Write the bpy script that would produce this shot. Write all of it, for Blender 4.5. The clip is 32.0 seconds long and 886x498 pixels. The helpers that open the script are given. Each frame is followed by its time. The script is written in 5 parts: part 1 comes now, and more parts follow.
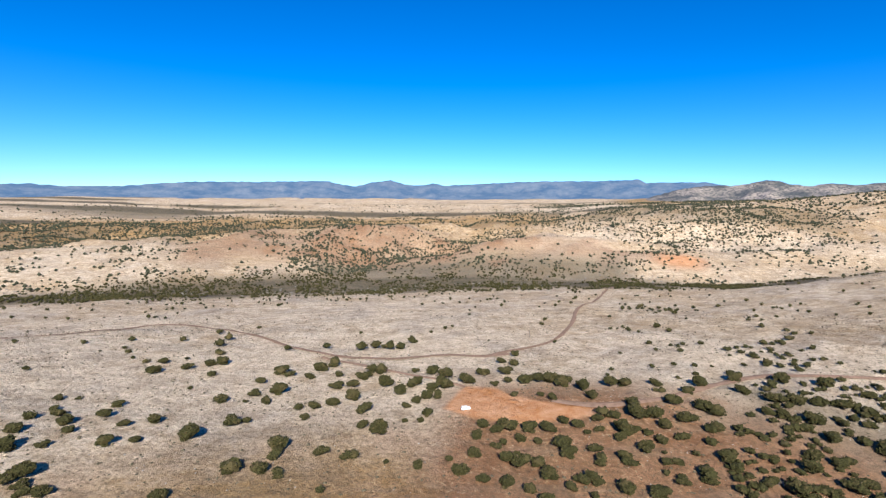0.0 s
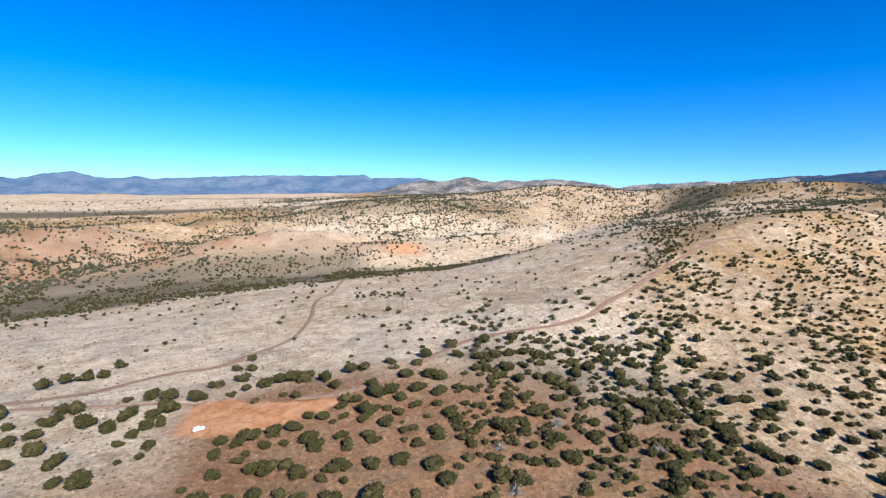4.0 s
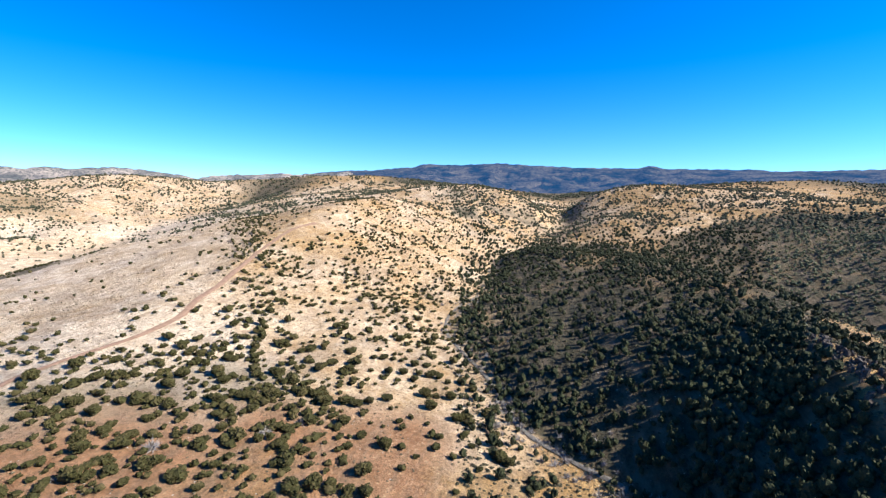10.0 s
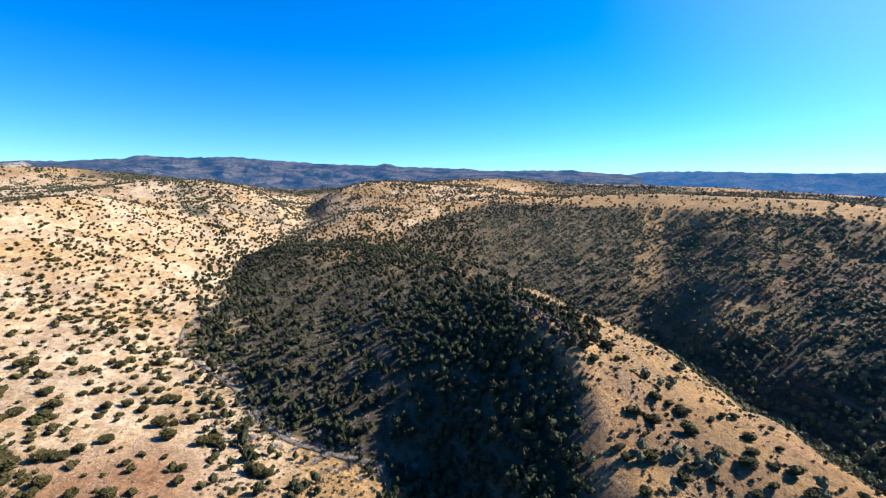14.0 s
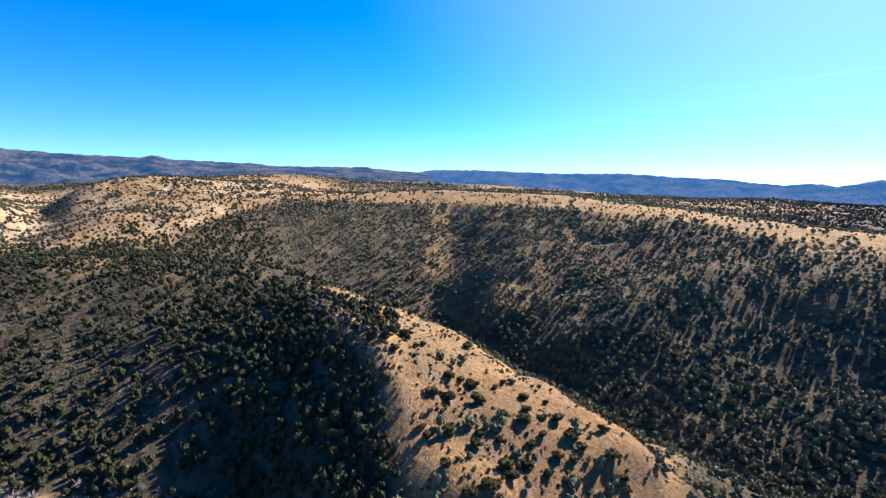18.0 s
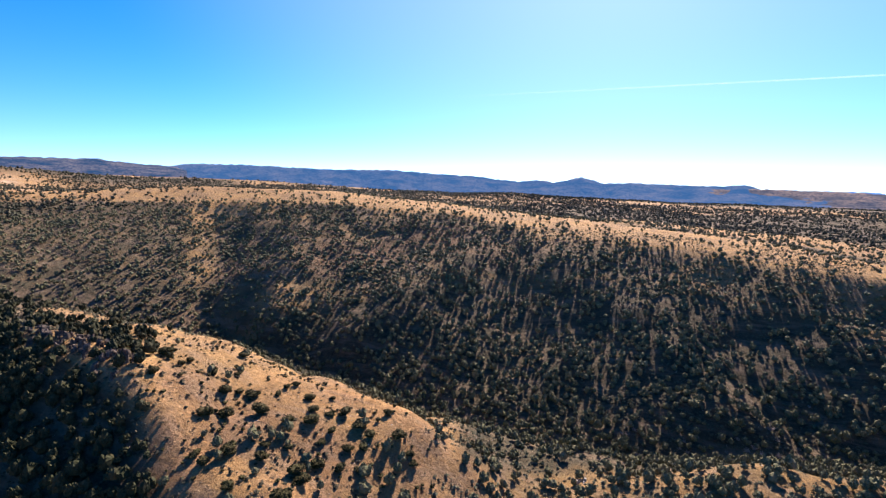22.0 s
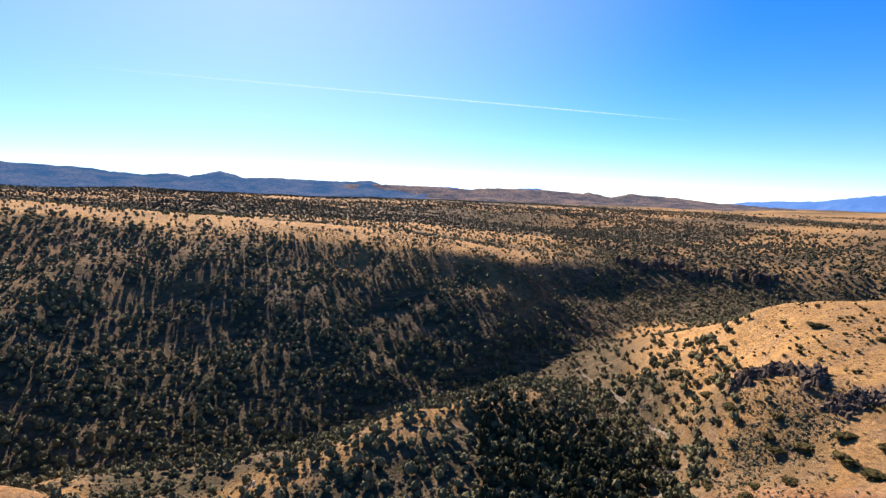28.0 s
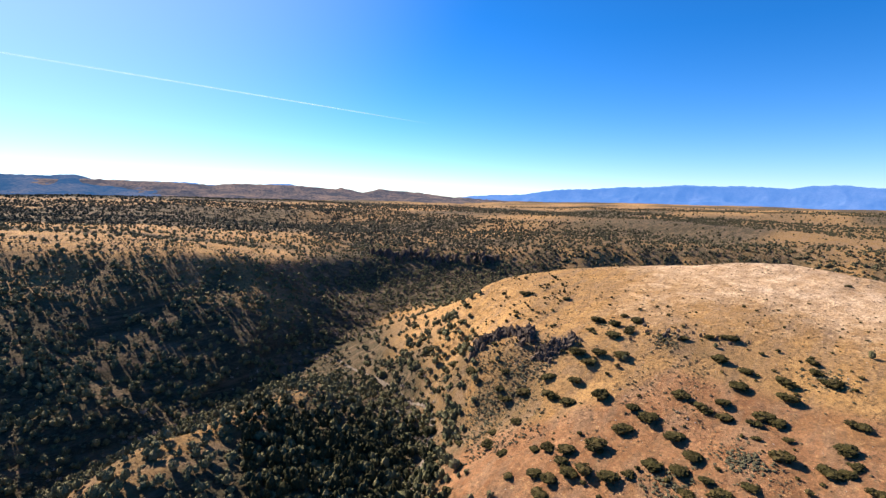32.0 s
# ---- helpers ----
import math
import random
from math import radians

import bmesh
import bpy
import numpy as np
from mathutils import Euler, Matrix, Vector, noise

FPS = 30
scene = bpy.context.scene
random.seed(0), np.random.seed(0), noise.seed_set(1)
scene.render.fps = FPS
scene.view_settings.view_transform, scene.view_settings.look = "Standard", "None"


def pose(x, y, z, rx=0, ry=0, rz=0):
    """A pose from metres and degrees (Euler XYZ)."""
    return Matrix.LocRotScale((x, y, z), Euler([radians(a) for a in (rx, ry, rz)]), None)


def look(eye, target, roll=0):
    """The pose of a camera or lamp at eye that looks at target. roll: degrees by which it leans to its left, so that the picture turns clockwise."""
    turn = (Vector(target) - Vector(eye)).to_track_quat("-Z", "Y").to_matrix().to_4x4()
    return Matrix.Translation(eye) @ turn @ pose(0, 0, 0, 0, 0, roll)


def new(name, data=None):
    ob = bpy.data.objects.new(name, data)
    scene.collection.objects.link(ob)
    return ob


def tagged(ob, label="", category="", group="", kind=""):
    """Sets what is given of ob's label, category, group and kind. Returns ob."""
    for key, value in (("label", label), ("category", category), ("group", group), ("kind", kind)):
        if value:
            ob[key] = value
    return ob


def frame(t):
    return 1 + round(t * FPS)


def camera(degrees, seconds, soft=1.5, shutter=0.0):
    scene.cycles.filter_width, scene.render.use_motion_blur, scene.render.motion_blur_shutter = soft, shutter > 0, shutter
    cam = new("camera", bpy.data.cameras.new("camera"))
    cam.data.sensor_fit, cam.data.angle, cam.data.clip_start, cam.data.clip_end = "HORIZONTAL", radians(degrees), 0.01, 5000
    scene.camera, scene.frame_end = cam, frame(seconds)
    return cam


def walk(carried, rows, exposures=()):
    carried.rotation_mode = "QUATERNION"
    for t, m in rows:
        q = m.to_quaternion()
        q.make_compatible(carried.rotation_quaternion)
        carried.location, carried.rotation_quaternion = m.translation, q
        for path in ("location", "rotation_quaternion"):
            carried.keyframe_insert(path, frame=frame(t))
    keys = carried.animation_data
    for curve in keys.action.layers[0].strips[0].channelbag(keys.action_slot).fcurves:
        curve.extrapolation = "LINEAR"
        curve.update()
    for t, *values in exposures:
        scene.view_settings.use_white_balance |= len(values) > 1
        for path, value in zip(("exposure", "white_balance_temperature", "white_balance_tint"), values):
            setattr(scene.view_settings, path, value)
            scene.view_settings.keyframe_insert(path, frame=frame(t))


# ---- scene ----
EYE = 112.0
cam = camera(85.38, 32.0, soft=1.35)
# seconds, heading, tilt and lean of the hovering camera
PATH = [
    (0.0, 0.29, -6.72, -0.75),
    (0.5, -3.57, -6.77, -0.79),
    (1.0, -7.40, -6.81, -0.82),
    (1.5, -11.26, -6.84, -0.79),
    (2.0, -15.20, -6.87, -0.76),
    (2.5, -19.09, -6.88, -0.74),
    (3.0, -23.08, -6.91, -0.74),
    (3.5, -26.97, -6.95, -0.74),
    (5.5, -42.64, -7.00, -0.75),
    (6.0, -46.51, -7.05, -0.74),
    (6.5, -50.42, -7.09, -0.72),
    (7.0, -54.38, -7.14, -0.69),
    (7.5, -58.31, -7.20, -0.67),
    (8.0, -62.21, -7.25, -0.69),
    (8.5, -66.17, -7.29, -0.74),
    (9.0, -70.03, -7.30, -0.83),
    (9.5, -73.97, -7.29, -0.93),
    (10.0, -77.73, -7.27, -1.00),
    (10.5, -81.64, -7.26, -1.02),
    (11.0, -85.57, -7.25, -1.02),
    (11.5, -89.37, -7.23, -1.04),
    (12.0, -93.17, -7.22, -1.08),
    (12.5, -97.09, -7.21, -1.10),
    (13.0, -101.08, -7.21, -1.07),
    (13.5, -104.53, -7.21, -1.03),
    (14.0, -107.50, -7.22, -1.03),
    (14.5, -110.15, -7.24, -1.08),
    (16.5, -120.79, -7.23, -1.19),
    (17.0, -124.06, -7.21, -1.25),
    (17.5, -127.59, -7.18, -1.25),
    (18.0, -131.48, -7.16, -1.19),
    (18.5, -135.02, -7.15, -1.13),
    (19.0, -138.66, -7.15, -1.09),
    (19.5, -142.41, -7.15, -1.06),
    (20.0, -145.69, -7.15, -1.04),
    (20.5, -148.79, -7.15, -1.02),
    (21.0, -151.69, -7.15, -1.00),
    (21.5, -154.70, -7.14, -0.99),
    (22.0, -157.77, -7.14, -0.97),
    (22.5, -160.71, -7.12, -0.95),
    (23.0, -164.02, -7.10, -0.91),
    (23.5, -167.40, -7.08, -0.87),
    (24.0, -170.72, -7.07, -0.83),
    (24.5, -173.98, -7.06, -0.82),
    (25.0, -177.62, -7.06, -0.84),
    (25.5, -180.87, -7.05, -0.89),
    (27.5, -194.88, -7.04, -0.98),
    (28.0, -198.31, -7.04, -1.02),
    (28.5, -201.87, -7.04, -1.04),
    (29.0, -205.50, -7.04, -1.02),
    (29.5, -208.96, -7.05, -1.01),
    (30.0, -212.63, -7.05, -0.97),
    (30.5, -216.05, -7.07, -0.91),
    (31.0, -219.80, -7.09, -0.85),
    (31.5, -223.39, -7.09, -0.83),
    (32.0, -226.92, -7.09, -0.85),
]

walk(cam, [(t, pose(0, 0, EYE, 90 + tilt, lean, turn)) for t, turn, tilt, lean in PATH],
     exposures=[(0.0, 0.90, 5950, 6), (3.0, 0.96, 5850, 6), (6.0, 1.06, 5700, 5), (9.0, 1.32, 5900, 6), (13.0, 1.48, 6200, 8), (19.0, 1.56, 6450, 15), (22.0, 1.54, 7100, 23), (25.0, 1.45, 7900, 24), (32.0, 1.30, 7700, 18)])

# ---- world and sun ----
SUN_AZ, SUN_EL = 176.5, 35.0
world = bpy.data.worlds.new("sky")
scene.world = world
world.use_nodes = True
wn = world.node_tree
sky = wn.nodes.new("ShaderNodeTexSky")
sky.sky_type = "NISHITA"
sky.sun_disc = False
sky.sun_elevation, sky.sun_rotation = radians(SUN_EL), radians(SUN_AZ)
sky.altitude, sky.air_density, sky.dust_density, sky.ozone_density = 1500, 1.0, 0.5, 3.0
tone = wn.nodes.new("ShaderNodeHueSaturation")
tone.inputs["Saturation"].default_value = 1.24
tint = wn.nodes.new("ShaderNodeMix")
tint.data_type, tint.blend_type = "RGBA", "MULTIPLY"
tint.inputs[0].default_value = 1.0
tint.inputs[7].default_value = (0.105, 0.116, 0.138, 1)
heading = wn.nodes.new("ShaderNodeTexCoord")
lifted = wn.nodes.new("ShaderNodeVectorMath")
lifted.operation = "ADD"
lifted.inputs[1].default_value = (0, 0, 0.03)
wn.links.new(heading.outputs["Generated"], lifted.inputs[0])
unit = wn.nodes.new("ShaderNodeVectorMath")
unit.operation = "NORMALIZE"
wn.links.new(lifted.outputs[0], unit.inputs[0])
wn.links.new(unit.outputs[0], sky.inputs["Vector"])
wn.links.new(sky.outputs["Color"], tint.inputs[6])
deep = wn.nodes.new("ShaderNodeGamma")
deep.inputs["Gamma"].default_value = 1.15
wn.links.new(tint.outputs[2], deep.inputs["Color"])
wn.links.new(deep.outputs["Color"], tone.inputs["Color"])
# the pale glare of thin winter haze round the sun
toward = wn.nodes.new("ShaderNodeVectorMath")
toward.operation = "DOT_PRODUCT"
toward.inputs[1].default_value = (math.cos(radians(SUN_EL)) * math.sin(radians(SUN_AZ)), math.cos(radians(SUN_EL)) * math.cos(radians(SUN_AZ)), math.sin(radians(SUN_EL)))
wn.links.new(heading.outputs["Generated"], toward.inputs[0])
near = wn.nodes.new("ShaderNodeMapRange")
near.interpolation_type = "SMOOTHSTEP"
near.inputs["From Min"].default_value, near.inputs["From Max"].default_value = 0.62, 1.02
near.inputs["To Min"].default_value, near.inputs["To Max"].default_value = 0.0, 0.42
wn.links.new(toward.outputs["Value"], near.inputs["Value"])
glare = wn.nodes.new("ShaderNodeMix")
glare.data_type = "RGBA"
glare.inputs[7].default_value = (0.33, 0.48, 0.68, 1)
wn.links.new(near.outputs["Result"], glare.inputs[0])
wn.links.new(tone.outputs["Color"], glare.inputs[6])
wn.links.new(glare.outputs[2], wn.nodes["Background"].inputs["Color"])
wn.nodes["Background"].inputs["Strength"].default_value = 0.70


def polar(az, r, z=0.0):
    a = radians(az)
    return Vector((r * math.sin(a), r * math.cos(a), z))


lamp = bpy.data.lights.new("sun", "SUN")
lamp.energy, lamp.angle, lamp.color = 5.0, radians(0.53), (1.0, 0.935, 0.82)
sun = new("sun", lamp)
sun.matrix_world = look(polar(SUN_AZ, 1000 * math.cos(radians(SUN_EL)), 1000 * math.sin(radians(SUN_EL))), (0, 0, 0))

# ---- materials ----


def material(name, rough=0.9, spec=0.06):
    m = bpy.data.materials.new(name)
    m.use_nodes = True
    b = m.node_tree.nodes["Principled BSDF"]
    b.inputs["Roughness"].default_value = rough
    b.inputs["Specular IOR Level"].default_value = spec
    return m, m.node_tree, b


def place_of(nt):
    geo = nt.nodes.new("ShaderNodeNewGeometry")
    return geo.outputs["Position"]


def noise_node(nt, vec, size, detail=4.0, rough=0.6):
    n = nt.nodes.new("ShaderNodeTexNoise")
    n.inputs["Scale"].default_value = 1.0 / size
    n.inputs["Detail"].default_value = detail
    n.inputs["Roughness"].default_value = rough
    nt.links.new(vec, n.inputs["Vector"])
    return n.outputs["Fac"]


def steps(nt, fac, stops):
    r = nt.nodes.new("ShaderNodeValToRGB")
    e = r.color_ramp.elements
    while len(e) < len(stops):
        e.new(0.5)
    for k, (p, c) in enumerate(stops):
        e[k].position = p
        e[k].color = (c, c, c, 1) if not isinstance(c, tuple) else (*c, 1)
    nt.links.new(fac, r.inputs["Fac"])
    return r.outputs["Color"]


def mixed(nt, fac, a, b):
    m = nt.nodes.new("ShaderNodeMix")
    m.data_type = "RGBA"
    for sock, v in ((m.inputs[0], fac), (m.inputs[6], a), (m.inputs[7], b)):
        if isinstance(v, tuple):
            sock.default_value = (*v, 1)
        elif isinstance(v, (int, float)):
            sock.default_value = v
        else:
            nt.links.new(v, sock)
    return m.outputs[2]


def maths(nt, op, a, b):
    m = nt.nodes.new("ShaderNodeMath")
    m.operation = op
    m.use_clamp = True
    for sock, v in ((m.inputs[0], a), (m.inputs[1], b)):
        if isinstance(v, (int, float)):
            sock.default_value = v
        else:
            nt.links.new(v, sock)
    return m.outputs[0]


def bump(nt, bsdf, height, strength, distance):
    b = nt.nodes.new("ShaderNodeBump")
    b.inputs["Strength"].default_value = strength
    b.inputs["Distance"].default_value = distance
    nt.links.new(height, b.inputs["Height"])
    nt.links.new(b.outputs["Normal"], bsdf.inputs["Normal"])


def soil_material():
    """Dry grass, red soil, grey stony ground and shade-darkened brush, mixed by the soil map of the sheet."""
    m, nt, b = material("dry_ground", 0.95)
    p = place_of(nt)
    soil = nt.nodes.new("ShaderNodeAttribute")
    soil.attribute_name = "soil"
    parts = nt.nodes.new("ShaderNodeSeparateColor")
    nt.links.new(soil.outputs["Color"], parts.inputs["Color"])
    red, stony, scrub = parts.outputs[0], parts.outputs[1], parts.outputs[2]
    clay = soil.outputs["Alpha"]
    big = noise_node(nt, p, 60.0, 6.0, 0.62)
    mid = noise_node(nt, p, 11.0, 8.0, 0.72)
    fine = noise_node(nt, p, 2.2, 6.0, 0.8)
    grain = noise_node(nt, p, 0.7, 3.0, 0.8)
    grass = mixed(nt, steps(nt, mid, [(0.36, 0.0), (0.62, 1.0)]), (0.30, 0.165, 0.064), (0.50, 0.30, 0.122))
    grass = mixed(nt, steps(nt, big, [(0.45, 0.0), (0.6, 0.7)]), grass, (0.30, 0.185, 0.092))
    earth = mixed(nt, steps(nt, mid, [(0.38, 0.0), (0.62, 1.0)]), (0.235, 0.108, 0.052), (0.37, 0.195, 0.104))
    stone = mixed(nt, steps(nt, mid, [(0.38, 0.0), (0.6, 1.0)]), (0.54, 0.395, 0.27), (0.79, 0.61, 0.44))
    stone = mixed(nt, steps(nt, big, [(0.50, 0.0), (0.64, 0.6)]), stone, mixed(nt, steps(nt, mid, [(0.42, 0.0), (0.58, 1.0)]), (0.33, 0.25, 0.20), (0.50, 0.40, 0.32)))
    # low brush and the shade lying on it, together in one dark colour
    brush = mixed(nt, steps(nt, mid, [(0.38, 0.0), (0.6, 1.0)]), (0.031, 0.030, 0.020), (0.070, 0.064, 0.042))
    bare = mixed(nt, steps(nt, mid, [(0.36, 0.0), (0.64, 1.0)]), (0.44, 0.175, 0.06), (0.62, 0.34, 0.19))
    ragged = nt.nodes.new("ShaderNodeMath")
    ragged.operation = "MULTIPLY_ADD"
    nt.links.new(mid, ragged.inputs[0])
    ragged.inputs[1].default_value, ragged.inputs[2].default_value = 0.9, -0.45
    ragged = ragged.outputs[0]

    def edge(w):
        s = nt.nodes.new("ShaderNodeMath")
        nt.links.new(w, s.inputs[0])
        nt.links.new(ragged, s.inputs[1])
        return steps(nt, s.outputs[0], [(0.18, 0.0), (0.82, 1.0)])

    col = mixed(nt, edge(stony), grass, stone)
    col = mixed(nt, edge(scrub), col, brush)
    col = mixed(nt, edge(red), col, earth)
    lie = nt.nodes.new("ShaderNodeMapping")
    lie.inputs["Scale"].default_value = (0.16, 1.0, 1.0)
    lie.inputs["Rotation"].default_value = (0, 0, 0.25)
    nt.links.new(p, lie.inputs["Vector"])
    streak = steps(nt, noise_node(nt, lie.outputs["Vector"], 9.0, 7.0, 0.7), [(0.40, 1.0), (0.52, 0.0)])
    col = mixed(nt, maths(nt, "MULTIPLY", streak, maths(nt, "SUBTRACT", 0.5, maths(nt, "MULTIPLY", stony, 0.28))), col, (0.25, 0.175, 0.12))
    tufts = steps(nt, fine, [(0.41, 1.0), (0.50, 0.0)])
    col = mixed(nt, maths(nt, "MULTIPLY", tufts, maths(nt, "SUBTRACT", 0.72, maths(nt, "MULTIPLY", stony, 0.22))), col, mixed(nt, scrub, (0.14, 0.095, 0.055), (0.105, 0.074, 0.044)))
    pale = steps(nt, fine, [(0.56, 0.0), (0.66, 1.0)])
    col = mixed(nt, maths(nt, "MULTIPLY", pale, maths(nt, "MULTIPLY", maths(nt, "SUBTRACT", 1.0, maths(nt, "MULTIPLY", scrub, 1.7)), 0.65)), col, mixed(nt, stony, (0.58, 0.40, 0.19), (0.70, 0.58, 0.43)))
    col = mixed(nt, maths(nt, "MULTIPLY", steps(nt, grain, [(0.38, 1.0), (0.5, 0.0)]), 0.5), col, (0.12, 0.088, 0.055))
    col = mixed(nt, edge(clay), col, bare)
    nt.links.new(col, b.inputs["Base Color"])
    bump(nt, b, noise_node(nt, p, 5.0, 9.0, 0.75), 1.0, 3.0)
    return m


def leaf_material(name, dark, light, warm):
    m, nt, b = material(name, 0.75)
    p = place_of(nt)
    info = nt.nodes.new("ShaderNodeNewGeometry")
    own = nt.nodes.new("ShaderNodeObjectInfo")
    s = nt.nodes.new("ShaderNodeMath")
    s.operation = "ADD"
    nt.links.new(info.outputs["Random Per Island"], s.inputs[0])
    nt.links.new(own.outputs["Random"], s.inputs[1])
    fr = nt.nodes.new("ShaderNodeMath")
    fr.operation = "FRACT"
    nt.links.new(s.outputs[0], fr.inputs[0])
    n = noise_node(nt, p, 0.5, 3.0, 0.7)
    col = mixed(nt, steps(nt, n, [(0.35, 0.0), (0.65, 1.0)]), dark, light)
    col = mixed(nt, steps(nt, fr.outputs[0], [(0.62, 0.0), (1.0, 0.8)]), col, warm)
    nt.links.new(col, b.inputs["Base Color"])
    bump(nt, b, n, 0.8, 0.3)
    return m


def plain_material(name, col, col2, size, rough=0.9, relief=0.5, metal=0.0):
    m, nt, b = material(name, rough, 0.5 if rough < 0.5 else 0.06)
    n = noise_node(nt, place_of(nt), size, 5.0, 0.65)
    nt.links.new(mixed(nt, steps(nt, n, [(0.35, 0.0), (0.65, 1.0)]), col, col2), b.inputs["Base Color"])
    b.inputs["Metallic"].default_value = metal
    if relief:
        bump(nt, b, n, relief, size * 0.4)
    return m


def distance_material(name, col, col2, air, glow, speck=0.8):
    """Far-off slopes: forest and grass patches seen through a lot of air, put in as a bluish glow."""
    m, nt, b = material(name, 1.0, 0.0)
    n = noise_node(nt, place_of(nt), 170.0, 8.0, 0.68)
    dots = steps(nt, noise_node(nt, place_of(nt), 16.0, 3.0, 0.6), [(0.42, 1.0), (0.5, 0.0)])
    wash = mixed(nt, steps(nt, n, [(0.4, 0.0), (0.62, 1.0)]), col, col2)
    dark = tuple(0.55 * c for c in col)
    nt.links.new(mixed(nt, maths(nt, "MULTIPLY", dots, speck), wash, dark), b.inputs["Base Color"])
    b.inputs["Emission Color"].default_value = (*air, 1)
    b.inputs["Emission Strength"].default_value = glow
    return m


SOIL = soil_material()
FAR_LEAF = leaf_material("far_foliage", (0.028, 0.031, 0.018), (0.062, 0.062, 0.036), (0.075, 0.066, 0.04))
JUNIPER = leaf_material("juniper_leaves", (0.017, 0.016, 0.006), (0.063, 0.056, 0.020), (0.09, 0.067, 0.029))
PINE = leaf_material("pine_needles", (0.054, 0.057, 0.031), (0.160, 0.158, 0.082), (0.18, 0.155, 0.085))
# the same needles darkened, so that shaded slopes carry their shade in the colour
SHADED_PINE = leaf_material("shaded_pine_needles", (0.013, 0.016, 0.008), (0.046, 0.050, 0.024), (0.062, 0.056, 0.028))
BARE = plain_material("bare_twigs", (0.19, 0.165, 0.15), (0.32, 0.28, 0.255), 0.4)
BARK = plain_material("bark", (0.10, 0.07, 0.05), (0.20, 0.15, 0.11), 0.3)
TRACK = plain_material("packed_dirt", (0.19, 0.115, 0.078), (0.29, 0.18, 0.125), 3.0)
CLAY = plain_material("red_clay", (0.40, 0.165, 0.06), (0.56, 0.29, 0.14), 7.0)
ROCK = plain_material("basalt", (0.036, 0.028, 0.023), (0.125, 0.10, 0.084), 1.3, relief=0.9)
TIMBER = plain_material("weathered_timber", (0.11, 0.085, 0.065), (0.20, 0.16, 0.125), 0.3)
CERAMIC = plain_material("brown_ceramic", (0.09, 0.05, 0.03), (0.14, 0.08, 0.05), 0.1, 0.3, 0.0)
# brush colour with shade mixed in, darker than the sage below
SHADE_BRUSH = plain_material("shade_brush", (0.028, 0.026, 0.016), (0.085, 0.072, 0.045), 0.8)
SAGE = plain_material("grey_sage", (0.055, 0.055, 0.034), (0.13, 0.123, 0.078), 0.8)
SAND = plain_material("creek_gravel", (0.08, 0.068, 0.055), (0.19, 0.16, 0.135), 2.0)
SHRUB = plain_material("dry_shrub", (0.06, 0.046, 0.03), (0.17, 0.135, 0.085), 0.6)
STONE = plain_material("pale_stone", (0.30, 0.26, 0.22), (0.55, 0.49, 0.42), 0.7)
PAINT = plain_material("white_paint", (0.78, 0.78, 0.77), (0.82, 0.82, 0.81), 0.8, 0.3, 0.0)
GLASS = plain_material("tinted_glass", (0.015, 0.018, 0.02), (0.03, 0.034, 0.038), 0.5, 0.08, 0.0)
RUBBER = plain_material("tyre_rubber", (0.02, 0.02, 0.02), (0.035, 0.034, 0.033), 0.1, 0.85, 0.2)
METAL = plain_material("wheel_metal", (0.45, 0.45, 0.46), (0.6, 0.6, 0.61), 0.1, 0.35, 0.0, 1.0)
LENS = plain_material("lamp_lens", (0.6, 0.6, 0.58), (0.7, 0.7, 0.68), 0.1, 0.1, 0.0)
TAIL = plain_material("tail_lens", (0.35, 0.02, 0.02), (0.45, 0.03, 0.03), 0.1, 0.2, 0.0)

# places of the nearer junipers: heading, metres out, width of the crown
WEST_SLOPE_A = [(-44.3, 213, 6.1), (-44, 239, 7.4), (-43.3, 201, 5.1), (-43.3, 207, 5.5), (-43.3, 256, 6.9), (-42.9, 214, 8.9), (-42.1, 269, 5.5), (-42, 198, 6.1), (-41.5, 235, 5.0), (-40.4, 277, 4.2), (-40.2, 267, 5.7), (-40, 294, 4.5), (-39.6, 245, 5.4), (-39.6, 255, 6.8), (-38.5, 290, 3.2), (-36.6, 225, 6.2), (-36.6, 257, 6.5), (-35.3, 272, 5.6), (-34.9, 241, 5.5), (-34.1, 222, 5.2), (-32.4, 175, 6.8), (-32.4, 240, 6.6), (-32.2, 323, 8.7), (-31.1, 340, 6.8), (-29.2, 403, 5.3), (-29.1, 218, 9.5), (-29, 323, 7.4), (-29, 342, 3.2), (-28.8, 284, 3.3), (-26.7, 304, 5.4), (-26.7, 326, 7.7), (-25.8, 261, 8.0)]
WEST_SLOPE_B = [(-25.7, 347, 7.6), (-25.7, 423, 5.9), (-25.6, 326, 8.5), (-25.6, 372, 7.4), (-25, 184, 8.3), (-24.8, 228, 8.1), (-24.7, 396, 6.4), (-23.3, 255, 3.2), (-23.2, 229, 4.9), (-22.3, 263, 6.8), (-22.2, 180, 7.2), (-21.6, 282, 6.1), (-21.1, 250, 5.4), (-20.3, 189, 6.9), (-20, 175, 5.6), (-20, 196, 8.0), (-19.5, 263, 11.1), (-19.2, 298, 13.1), (-18.4, 291, 6.5), (-17.5, 238, 4.9), (-16.7, 224, 4.7), (-16, 284, 6.5), (-15.7, 236, 6.0), (-15, 188, 6.3), (-14.7, 300, 13.8), (-13.5, 239, 7.9), (-13.2, 309, 10.7), (-13, 264, 8.0), (-12.6, 284, 5.3), (-11.7, 183, 7.2), (-11, 245, 8.2), (-10.9, 265, 7.6)]
